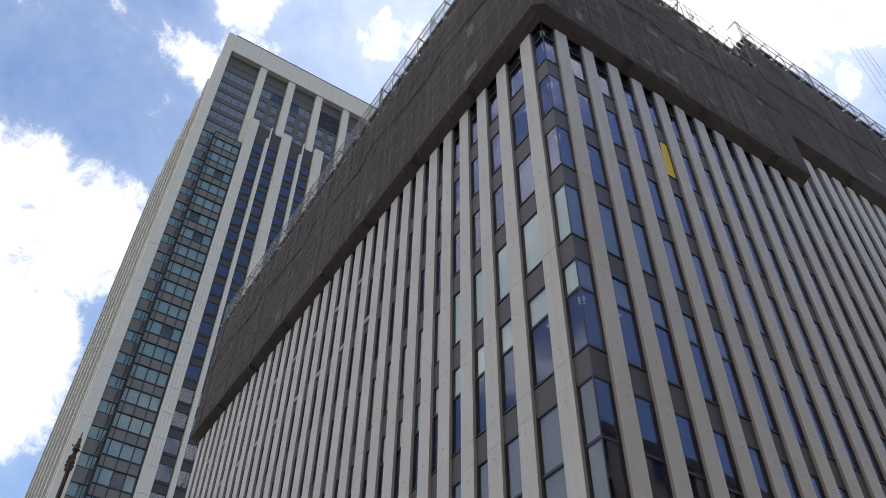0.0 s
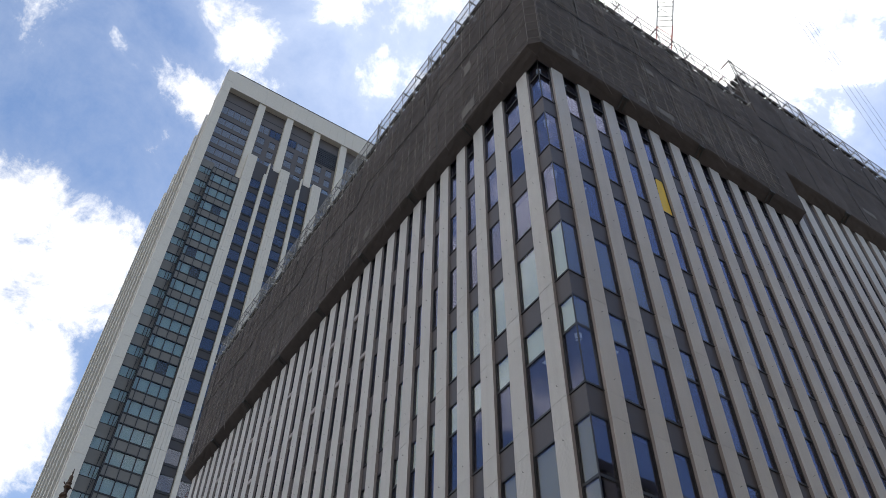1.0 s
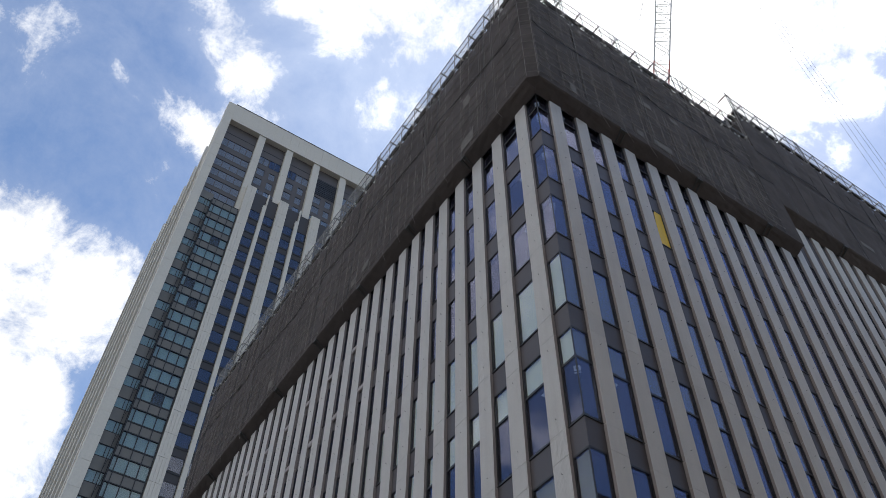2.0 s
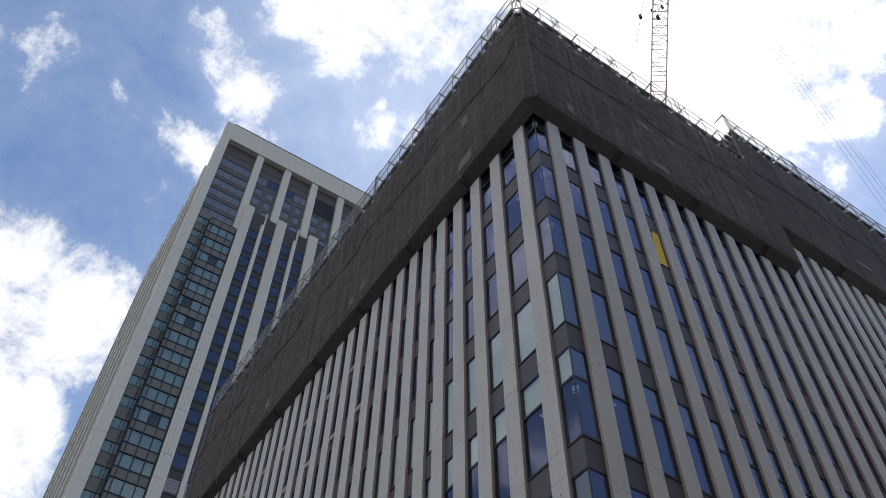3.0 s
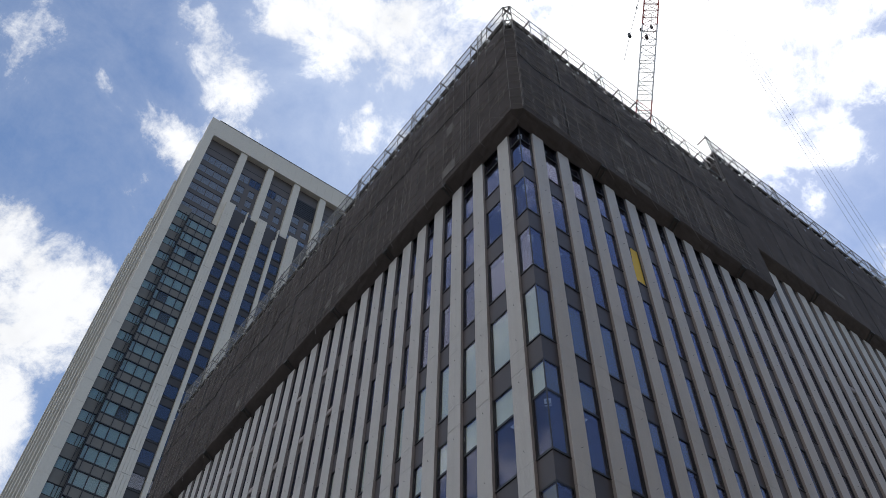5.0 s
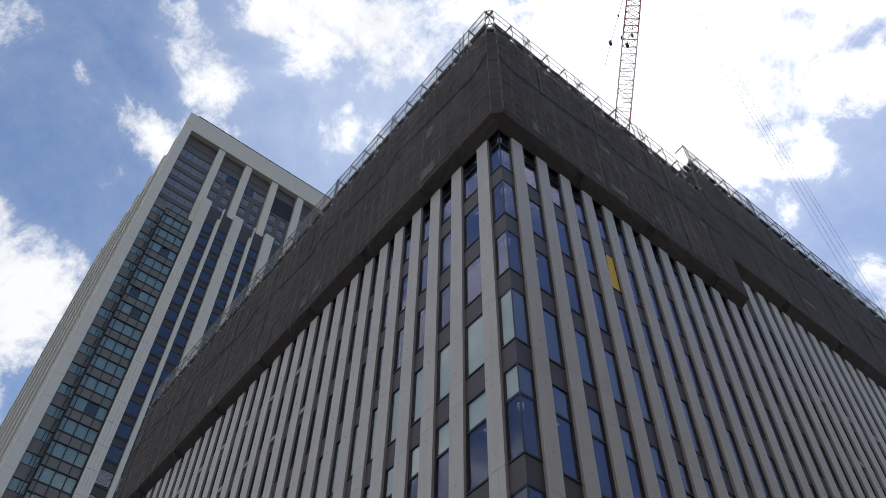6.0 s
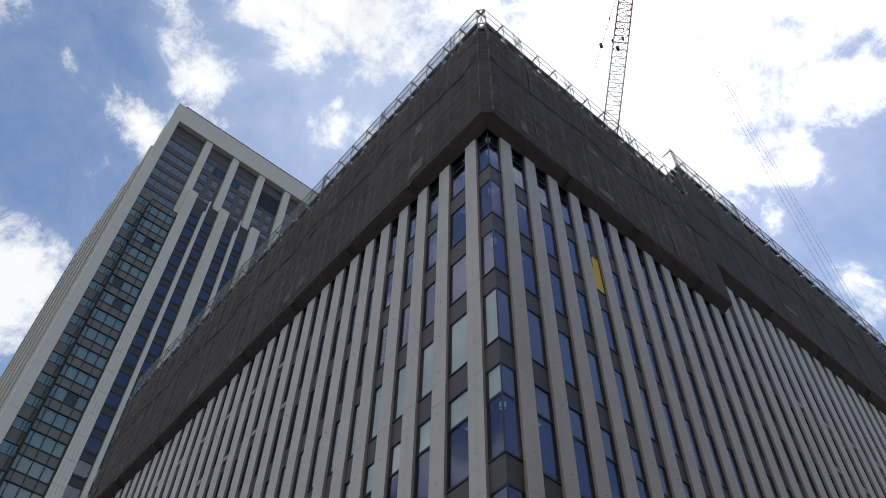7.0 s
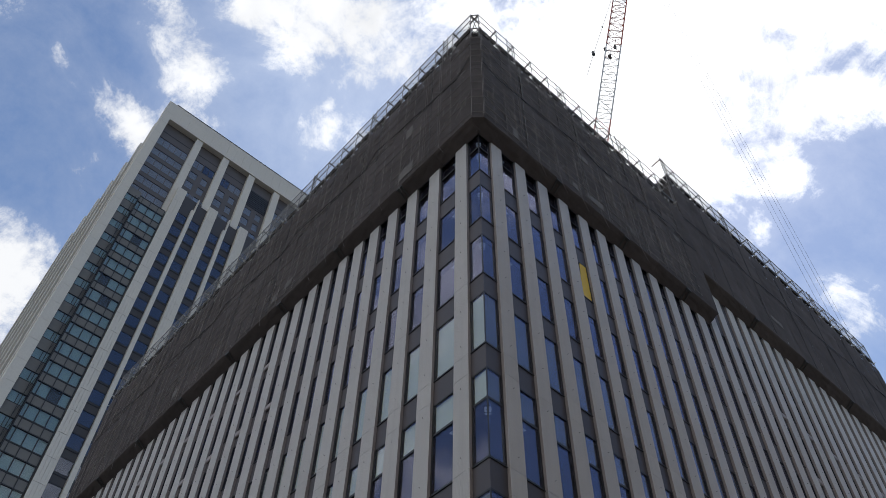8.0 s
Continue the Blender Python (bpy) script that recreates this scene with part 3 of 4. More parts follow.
# dark laced joints that run down between groups of sheets
random.seed(15)
for spot, fl, u0, u1, z0, z1 in ((SPOT_R, 1, -CUT, STEP_U, BASE_A, TOP_A), (SPOT_R, 1, STEP_U, NET_R, BASE_B, TOP_B), (SPOT_L, -1, -CUT, NET_L, BASE_A, TOP_A)):
    n = round((u1 - u0) / BAY)
    for k in range(2, n, 3):
        u = u0 + (u1 - u0) * k / n
        bm = bmesh.new()
        steps = round(z1 - z0)
        cord(bm, [(u * fl + random.uniform(-0.05, 0.05), -NET - 0.068, z0 + 0.05 + (z1 - z0 - 0.1) * k / steps) for k in range(steps + 1)], 0.016)
        part("lacing", bm, M_FRAME, scaffold, "", spot)


DROP = 0.46         # how far the catch platform dips towards the columns


def soffit(spot, flip, u0, u1, z, mat):
    """Catch platform under the sheets, boarded and sheeted, with lapped joints."""
    n = round((u1 - u0) / 2.7)
    for k in range(n):
        a, b = u0 + (u1 - u0) * k / n, u0 + (u1 - u0) * (k + 1) / n
        bm = bmesh.new()
        pts = [(-NET - 0.03, z - 0.02), (-NET + 0.06, z - 0.10), (-0.60, z - 0.18), (-0.44, z - 0.27), (-0.27, z - 0.36), (-0.10, z - DROP), (-0.10, z + 0.06), (-NET - 0.03, z + 0.10)]
        m, cuts, rings = len(pts), 8, []
        for c in range(cuts + 1):
            u = a + (b - 0.01 - a) * c / cuts
            rings.append([bm.verts.new((u * flip, y + 0.02 * noise.noise(Vector((u * 1.7, y * 3, z))), h + (0.05 if 0 < i < 5 else 0.0) * noise.noise(Vector((u * 1.9, y * 4, flip + z))))) for i, (y, h) in enumerate(pts)])
        for r0, r1 in zip(rings, rings[1:]):
            for i in range(m):
                bm.faces.new((r0[i], r0[(i + 1) % m], r1[(i + 1) % m], r1[i]))
        bm.faces.new(rings[0])
        bm.faces.new(rings[-1][::-1])
        part("soffit_sheet", bm, mat, scaffold, "", spot)
        if k % 2 == 0 and k:
            bm = bmesh.new()
            for s in (-0.16, 0.12):
                tube(bm, ((a + s) * flip, -NET + 0.02, z - 0.13), ((a + s + 0.06) * flip, -0.18, z - 0.46), 0.040, 6)
            box(bm, a * flip - 0.22, -NET - 0.02, z - 0.17, a * flip + 0.20, -NET + 0.16, z + 0.10)
            part("bracket", bm, M_DECK, scaffold, "", spot)


soffit(SPOT_R, 1, -0.25, STEP_U - 0.1, BASE_A, M_NET_SOFFIT)
soffit(SPOT_L, -1, -0.25, NET_L, BASE_A, M_NET_SOFFIT)
soffit(SPOT_R, 1, STEP_U + 0.05, NET_R, BASE_B, M_NET_SOFFIT)
bm = bmesh.new()
rim = [(-0.18, -NET - 0.03), (-CUT, -NET - 0.03), (-NET - 0.03, -CUT), (-NET - 0.03, -0.18)]
low = [bm.verts.new((x, y, BASE_A - 0.04)) for x, y in rim]
high = [bm.verts.new((x, y, BASE_A + 0.05)) for x, y in rim]
inner, cap = bm.verts.new((-0.06, -0.06, BASE_A - DROP - 0.01)), bm.verts.new((-0.06, -0.06, BASE_A + 0.05))
for i in range(3):
    bm.faces.new((low[i], low[i + 1], inner))
    bm.faces.new((high[i + 1], high[i], cap))
    bm.faces.new((low[i], high[i], high[i + 1], low[i + 1]))
bm.faces.new((low[0], inner, cap, high[0]))
bm.faces.new((low[3], high[3], cap, inner))
part("soffit_sheet", bm, M_NET_SOFFIT, scaffold)

# tubes: standards, ledgers, braces and decks of each bay, inside and above the sheets


def bar_mesh(name, a, b, r, mat=None, sides=6):
    bm = bmesh.new()
    tube(bm, a, b, r, sides)
    return to_mesh(name, bm, mat or M_PIPE)


def toe_board(w, variant):
    """Low edge board with a few notches and a loose fold of mesh hung on it."""
    random.seed(50 + variant)
    bm = bmesh.new()
    s = 1 if w > 0 else -1
    x, end = 0.10, abs(w) - 0.10
    while x < end - 0.05:
        step = min(random.uniform(0.18, 0.55), end - x)
        h, d = random.uniform(0.10, 0.17), random.choice((0.0, 0.03, 0.08, 0.16))
        x0, x1 = sorted((x * s, (x + step - 0.015) * s))
        box(bm, x0, -0.02, -d, x1, 0.02, h)
        x += step
    return to_mesh("toe_board", bm, M_DECK)


DECK_UP = 1.0       # the top deck above the head of the sheets


def run_frame(spot, flip, u0, u1, z0, top, rail, thin):
    n = round((u1 - u0) / BAY)
    w = (u1 - u0) / n
    lift = 1.75
    heights = [z0 + 0.5 + lift * k for k in range(int((top - z0) / lift) + 1)]
    deck_z = top + DECK_UP
    post = cached(("post", round(rail - z0, 1)), lambda: bar_mesh("post", (0, 0, 0), (0, 0, rail - z0 - 0.02), 0.034))
    short = cached(("short", round(top - z0, 1)), lambda: bar_mesh("post", (0, 0, 0), (0, 0, top - z0 + 0.9), 0.04))
    ledger = cached(("ledger", round(w, 2), flip), lambda: bar_mesh("ledger", (0, 0, 0), (w * flip, 0, 0), 0.034))
    thin_rail = cached(("guard_rail", round(w, 2), flip), lambda: bar_mesh("guard_rail", (0, 0, 0), (w * flip, 0, 0), 0.026))
    brace = cached(("brace", round(w, 2), flip), lambda: bar_mesh("brace", (0, 0, 0), (w * flip, 0, lift), 0.024, sides=5))
    wire = cached(("wire", round(w, 2), flip, round(rail - deck_z, 1)), lambda: bar_mesh("brace", (0, 0, 0), (w * flip, 0, rail - deck_z - 0.2), 0.012, sides=4))
    cross = cached("transom", lambda: bar_mesh("transom", (0, 0, 0), (0, 0.72, 0), 0.034))
    strut = cached("strut", lambda: bar_mesh("strut", (0, 0.0, 0), (0, 0.80, -0.05), 0.058))

    def deck():
        """Three wide planks with hooked ends, and stiffening ribs under them."""
        bm = bmesh.new()
        # the third, inner plank is added to cover the sky behind
        for k in range(3):
            box(bm, 0.14, 0.03 + 0.36 * k, 0.0, w - 0.14, 0.35 + 0.36 * k, 0.045)
            for s in range(5):
                box(bm, 0.17 + s * w / 5.9, 0.05 + 0.36 * k, -0.03, 0.21 + s * w / 5.9, 0.33 + 0.36 * k, -0.001)
            for e in (0.03, w - 0.137):
                for q in (0.08, 0.24):
                    box(bm, e, q + 0.36 * k, 0.0, e + 0.107, q + 0.05 + 0.36 * k, 0.03)
        if flip < 0:
            bmesh.ops.transform(bm, matrix=Matrix.Diagonal((-1, 1, 1, 1)), verts=bm.verts[:])
        return to_mesh("deck_plank", bm, M_DECK)

    def coupler():
        """Swivel clamp pair where transom meets post, white for the sky-lit deck gaps."""
        bm = bmesh.new()
        box(bm, -0.06, -0.09, -0.05, 0.06, 0.05, 0.06)
        box(bm, -0.03, -0.15, -0.02, 0.03, -0.09, 0.03)
        tube(bm, (0, -0.22, 0.0), (0, 0.10, 0.0), 0.022, 6)
        return to_mesh("clamp", bm, M_WHITE)
    plank = cached(("deck", round(w, 2), flip), deck)
    clamp = cached("coupler", coupler)
    out = -(NET - 0.09)
    for k in range(n + 1):
        u = (u0 + w * k) * flip
        place("post", post, scaffold, spot @ pose(u, out, z0 + 0.05))
        place("post", short, scaffold, spot @ pose(u, out + 0.72, z0 + 0.05))
        place("strut", strut, scaffold, spot @ pose(u, out, rail - 0.08))
        place("transom", cross, scaffold, spot @ pose(u, out, deck_z - 0.07))
        place("clamp", clamp, scaffold, spot @ pose(u, out, deck_z - 0.10 - 0.04 * (k % 3), 0, 0, 12 * (k % 2)))
        if k % 2:
            place("clamp", clamp, scaffold, spot @ pose(u, out, top - 0.12, 20, 0, -10))
        if k == n:
            break
        for h in heights:
            place("ledger", ledger, scaffold, spot @ pose(u, out, h))
        for h in (deck_z - 0.07, top + 0.12):
            place("ledger", ledger, scaffold, spot @ pose(u, out, h))
        for h in (rail - 0.04, rail - 0.95):
            place("guard_rail", thin_rail, scaffold, spot @ pose(u, out, h))
        for i, h in enumerate(heights[:-1]):
            if (i + k) % 2 == 0:
                place("brace", brace, scaffold, spot @ pose(u, out - 0.03, h))
        place("deck_plank", plank, scaffold, spot @ pose(u, out, deck_z))
        # hidden lower deck, added to block the sky behind the sheet heads
        place("deck_plank", plank, scaffold, spot @ pose(u, out + 0.06, top - 0.35))
        place("toe_board", cached(("toe", round(w, 2), flip, k % 3), lambda: toe_board(w * flip, k % 3)), scaffold, spot @ pose(u, out - 0.02, deck_z + 0.05))
        place("brace", wire, scaffold, spot @ pose(u, out + 0.03, deck_z + 0.1))
        if thin:
            sheet(spot, u0 + w * k + 0.03, u0 + w * (k + 1) - 0.03, deck_z, rail - 0.06, M_NET_THIN, "thin pale see-through mesh", out=NET - 0.05, name="guard_mesh", flip=flip)


run_frame(SPOT_R, 1, -CUT, STEP_U - 0.3, BASE_A, TOP_A, RAIL_A, False)
run_frame(SPOT_R, 1, STEP_U, NET_R, BASE_B, TOP_B, RAIL_B, True)
run_frame(SPOT_L, -1, -CUT, NET_L, BASE_A, TOP_A, RAIL_A, True)
# added boards shut the sun out of the slot between wall head and scaffold
for spot, a, b in ((SPOT_R, 0.0, STEP_U - 0.4), (SPOT_L, -NET_L, 0.0)):
    n = 12
    for k in range(n):
        bm = bmesh.new()
        box(bm, a + (b - a) * k / n + 0.01, -0.26, ROOF_Z + 0.02, a + (b - a) * (k + 1) / n - 0.01, 0.4, ROOF_Z + 0.06)
        part("sun_stop_board", bm, M_DECK, scaffold, "", spot)
# loose boards and offcuts that lie about the top lift
LOOSE = []
for v in range(4):
    random.seed(70 + v)
    bm = bmesh.new()
    L, H = random.uniform(0.35, 0.95), random.uniform(0.10, 0.26)
    box(bm, -L / 2, -0.02, 0, L / 2, 0.02, H)
    box(bm, -L / 2 + 0.05, -0.05, H * 0.3, -L / 2 + 0.11, 0.05, H * 1.25)
    box(bm, L / 2 - 0.14, -0.05, H * 0.1, L / 2 - 0.08, 0.05, H * 1.1)
    LOOSE.append(to_mesh("loose_board", bm, M_DECK))
# white clamp shapes stand in for bright sky showing through the sheet heads
bm = bmesh.new()
box(bm, -0.05, -0.05, 0, 0.05, 0.05, 0.12)
tube(bm, (0, 0, -0.1), (0, 0, 0.2), 0.03, 6)
SKY_FLECK = to_mesh("clamp", bm, M_WHITE)
LOOSE_TUBE = bar_mesh("loose_tube", (-0.55, 0, 0), (0.55, 0, 0), 0.026, sides=5)
random.seed(77)
for spot, flip, u0, u1, top in ((SPOT_R, 1, -CUT, STEP_U - 0.3, TOP_A), (SPOT_L, -1, -CUT, 24.0, TOP_A), (SPOT_R, 1, STEP_U, 24.0, TOP_B)):
    u = u0 + 0.2
    while u < u1 - 0.3:
        h = top + random.uniform(0.05, DECK_UP - 0.2)
        place("loose_board", random.choice(LOOSE), scaffold, spot @ pose(u * flip, -NET + random.uniform(0.10, 0.4), h, random.uniform(-15, 15), random.choice((0, 2, -3, 5)), random.uniform(-10, 10)))
        if random.random() < 0.35:
            place("loose_tube", LOOSE_TUBE, scaffold, spot @ pose(u * flip, -NET + random.uniform(0.02, 0.2), top + random.uniform(0.1, DECK_UP), 0, random.uniform(-25, 25), random.uniform(-15, 15)))
        if random.random() < 0.6:
            place("clamp", SKY_FLECK, scaffold, spot @ pose(u * flip, -NET - 0.02, top + random.uniform(-0.5, 0.7), random.uniform(-30, 30), random.uniform(-60, 60), 0))
        u += random.uniform(0.30, 0.70) * (1 if flip > 0 else 1.9)
# light ties and frame tubes that press through the mesh
TIES = []
for v in range(4):
    random.seed(20 + v)
    bm = bmesh.new()
    for k in range(2):
        x = BAY * (k / 2) + random.uniform(-0.05, 0.05)
        tube(bm, (x, 0, 0), (x + random.uniform(-0.03, 0.03), 0, 5.2), random.choice((0.012, 0.017, 0.009)), 4)
    for k in range(6):
        z = 0.3 + 0.87 * k + random.uniform(-0.06, 0.06)
        if random.random() < 0.92:
            tube(bm, (0, 0, z), (BAY, 0, z + random.uniform(-0.04, 0.04)), random.choice((0.012, 0.018)), 4)
    for k in range(3):
        z, x = random.uniform(0.2, 3.2), random.uniform(0.0, 0.6)
        tube(bm, (x, 0, z), (x + random.uniform(0.6, 1.1), 0, z + random.uniform(1.0, 1.8) * random.choice((1, -1, 1))), 0.007, 4)
    x, z = random.uniform(0.2, 0.9), random.uniform(0.5, 3.5)
    for k in range(4):
        tube(bm, (x, 0, z + 0.24 * k), (x + 0.42, 0, z + 0.24 * k), 0.010, 4)
    for q in (x, x + 0.42):
        tube(bm, (q, 0, z - 0.1), (q, 0, z + 0.9), 0.010, 4)
    TIES.append(to_mesh("frame_tie", bm, M_TIE))
random.seed(31)
for spot, flip, u0, u1 in ((SPOT_R, 1, -CUT, STEP_U - BAY), (SPOT_L, -1, -CUT, NET_L - BAY)):
    n = int((u1 - u0) / BAY)
    for k in range(n + 1):
        for z in (BASE_A + 0.2, SEAM_A + 0.05):
            u = (u0 + BAY * k) * flip - (BAY if flip < 0 else 0)
            place("frame_tie", random.choice(TIES), scaffold, spot @ pose(u, -NET - 0.045, z))

# ties across the cut corner
bm = bmesh.new()
P, Q = Vector((-CUT, -NET - 0.03, 0)), Vector((-NET - 0.03, -CUT, 0))
shift = Vector((-0.02, -0.02, 0))
for k in range(12):
    z = BASE_A + 0.45 + 0.87 * k
    tube(bm, P + shift + Vector((0, 0, z)), Q + shift + Vector((0, 0, z + 0.03)), 0.014, 4)
for q in (0.04, 0.96):
    tube(bm, P.lerp(Q, q) + shift + Vector((0, 0, BASE_A + 0.1)), P.lerp(Q, q) + shift + Vector((0, 0, TOP_A)), 0.016, 4)
part("corner_tie", bm, M_TIE, scaffold)
# frame over the cut corner
bm = bmesh.new()
for h in (TOP_A - 1.2, TOP_A + 0.2, TOP_A + DECK_UP, RAIL_A - 0.06):
    tube(bm, (-CUT, -NET + 0.09, h), (-NET + 0.09, -CUT, h), 0.04)
tube(bm, (-CUT, -NET + 0.09, TOP_A + 0.3), (-NET + 0.09, -CUT, RAIL_A - 0.1), 0.03)
tube(bm, (-CUT, -NET + 0.09, RAIL_A - 0.1), (-NET + 0.09, -CUT, TOP_A + 0.3), 0.03)
part("corner_brace", bm, M_PIPE, scaffold)


def ladder(spot, u, z0, z1, out):
    bm = bmesh.new()
    for s in (-0.22, 0.22):
        tube(bm, (u + s, -out, z0), (u + s, -out, z1), 0.028, 5)
    for k in range(int((z1 - z0) / 0.38)):
        tube(bm, (u - 0.22, -out, z0 + 0.2 + 0.38 * k), (u + 0.22, -out, z0 + 0.2 + 0.38 * k), 0.018, 5)
    part("ladder", bm, M_PIPE, scaffold, "", spot)


for u in (2.3, 6.9, 12.9):
    ladder(SPOT_R, u, TOP_A - 2.6, RAIL_A + 0.10, NET - 0.02)
for u in (1.9, 9.1, 15.8, 27.0):
    ladder(SPOT_L, -u, TOP_A - 3.0, RAIL_A + 0.10, NET - 0.02)
for u in (18.9, 26.2, 38.5):
    ladder(SPOT_R, u, TOP_B - 2.0, RAIL_B + 0.1, NET - 0.02)
# stair-tower tubes that run the full height behind the mesh
for spot, us in ((SPOT_R, (2.4, 5.0, 7.3, 11.3, 14.0)), (SPOT_L, (-2.2, -3.4, -9.1, -14.0, -19.6, -26.0, -33.0))):
    for u in us:
        bm = bmesh.new()
        for s in (0.0, 0.16):
            tube(bm, (u + s, -NET - 0.075, BASE_A + 0.2), (u + s, -NET - 0.075, TOP_A + 0.3), 0.013, 5)
        part("guide_tube", bm, M_GUIDE, scaffold, "", spot)
# pale torn patches tied over the mesh
PATCHES = ((SPOT_L, -4.75, 45.05, 0.60, 1.10), (SPOT_L, -4.75, 40.75, 1.15, 0.9), (SPOT_L, -15.6, 41.0, 0.7, 0.6), (SPOT_L, -17.0, 40.8, 0.5, 0.7),
           (SPOT_L, -28.5, 41.0, 0.6, 0.6), (SPOT_R, 7.8, 45.05, 0.9, 0.5), (SPOT_R, 8.1, 40.75, 1.3, 0.5), (SPOT_R, 10.1, 45.3, 0.6, 0.4),
           (SPOT_R, 27.8, 46.0, 1.3, 0.5), (SPOT_R, 6.5, 40.6, 0.4, 0.6), (SPOT_R, 11.3, 40.95, 0.6, 0.6), (SPOT_R, 16.6, 45.3, 0.6, 0.5), (SPOT_R, 1.9, 40.85, 0.4, 0.9))
M_PATCH = mesh_fabric("pale_patch", (0.26, 0.235, 0.22), 0.3, 5.0)
for spot, u, z, w, h in PATCHES:
    bm = bmesh.new()
    rows = []
    for j in range(4):
        rows.append([bm.verts.new((u + w * (i / 4 - 0.5) + 0.10 * noise.noise(Vector((u + i, z + j, 2))), -NET - 0.065 - 0.03 * noise.noise(Vector((u, i, j))),
                                   z + h * (j / 3 - 0.5) + 0.12 * noise.noise(Vector((u + i, z + j, 7))))) for i in range(5)])
    for j in range(3):
        for i in range(4):
            bm.faces.new((rows[j][i], rows[j][i + 1], rows[j + 1][i + 1], rows[j + 1][i]))
    part("patch", bm, M_PATCH, scaffold, "torn pale mesh patch", spot)

# small ledges where the column sides step at two sill lines
bm = bmesh.new()
box(bm, -0.27, -0.135, -0.25, 0.27, -0.055, 0.02)
box(bm, -0.25, -0.11, -0.30, 0.25, -0.055, -0.25)
LEDGE = to_mesh("ledge", bm, M_RETURN)
for i in range(9, 28):
    for k, z in enumerate((35.75, 31.8)):
        if (i + k) % 2 == 0 and i < len(SIDE_L) - 1:
            place("ledge", LEDGE, office, on_left((SIDE_L[i] + COL_W + SIDE_L[i + 1]) / 2, z))
        if (i + k) % 2 == 1 and i > 14 and i < len(SIDE_R) - 1:
            place("ledge", LEDGE, office, on_right((SIDE_R[i] + COL_R + SIDE_R[i + 1]) / 2, z))

# ---------------------------------------------------------------- tower behind
TY = EYE[1] + 100.0
tower = thing("tower", "tall pale stone tower with dark windows and a teal glazed bay", "building", (0, 0, 0))


def tx(u, back=0.0):
    return EYE[0] + (100.0 + back) * u


def tz(w, back=0.0):
    return 1.6 + (100.0 + back) * w


# the tower's front is turned slightly towards the street
tower.matrix_basis = pose(tx(0.0957), TY, 0, 0, 0, -0.8) @ pose(-tx(0.0957), -TY, 0)
TOP_Z, FASCIA_Z, LOW_Z = tz(1.606), tz(1.5465), tz(1.3595)
X_W, X_E = tx(0.0957), 46.0
STOREY = 4.05


def stacked(bm, x0, x1, y0, y1, z0, z1, step, gap=0.035):
    """Cladding in courses with open joints."""
    n = max(1, round((z1 - z0) / step))
    for k in range(n):
        box(bm, x0, y0, z0 + (z1 - z0) * k / n + gap / 2, x1, y1, z0 + (z1 - z0) * (k + 1) / n - gap / 2)
    box(bm, x0 + 0.05, y0 + 0.05, z0, x1 - 0.05, y1 - 0.01, z1)


# body behind the facade
bm = bmesh.new()
box(bm, tx(0.108), TY + 4.2, 0, X_E, TY + 48, tz(1.54))
part("core", bm, M_TOWER_ROOM, tower)
bm = bmesh.new()
box(bm, tx(0.112), TY + 2.6, 0, X_E, TY + 2.9, tz(1.5))
part("shaded_room_wall", bm, M_TOWER_ROOM, tower)
bm = bmesh.new()
stacked(bm, X_W, tx(0.1127), TY, TY + 1.9, 0, TOP_Z, STOREY)
part("corner_pier", bm, M_TOWER, tower)
bm = bmesh.new()
n = 26
xs = [tx(0.1127) + (X_E - tx(0.1127)) * k / n for k in range(n + 1)]
box(bm, tx(0.1127), TY + 0.05, FASCIA_Z + 0.05, X_E, TY + 1.85, TOP_Z - 0.05)
fascia = part("fascia", bm, M_TOWER, tower)
for a, b in zip(xs, xs[1:]):
    bm = bmesh.new()
    box(bm, a + 0.018, TY, FASCIA_Z, b - 0.018, TY + 0.049, TOP_Z)
    box(bm, a + 0.018, TY + 0.049, FASCIA_Z, b - 0.018, TY + 1.9, FASCIA_Z + 0.049)
    part("panel", bm, M_TOWER, fascia)
bm = bmesh.new()
box(bm, tx(0.112), TY - 0.03, TOP_Z + 0.002, X_E, TY + 1.6, TOP_Z + 0.30)
part("parapet_cap", bm, M_TOWER_DARK, tower, "thin dark metal parapet cap")
# west side: a row of piers before a recessed wall
bm = bmesh.new()
box(bm, tx(0.108), TY + 1.95, 0, tx(0.108) + 0.6, TY + 48, tz(1.545))
part("west_wall", bm, M_TOWER_DARK, tower)
bm = bmesh.new()
stacked(bm, 0.0, 1.25, 0.0, 1.3, 0, TOP_Z - 0.3, STOREY)
me = to_mesh("west_pier", bm, M_TOWER)
for k in range(1, 8):
    place("west_pier", me, tower, pose(X_W + 0.26, TY + 6.45 * k, 0))
# pillars of the upper storeys
PILLARS = [0.1870 + 0.0647 * k for k in range(6)]
bm = bmesh.new()
stacked(bm, -0.74, 0.74, 0.0, 1.2, 0, FASCIA_Z - LOW_Z + 0.6, STOREY * 2)
me = to_mesh("pillar", bm, M_TOWER)
for u in PILLARS:
    place("pillar", me, tower, pose(tx(u), TY + 0.25, LOW_Z - 0.6))
bm = bmesh.new()
stacked(bm, tx(PILLARS[0]) - 0.74, tx(PILLARS[0]) + 0.74, TY + 0.26, TY + 1.4, tz(1.28), LOW_Z - 0.602, STOREY)
part("pillar", bm, M_TOWER, tower)

WY = TY + 1.25   # plane of the upper windows


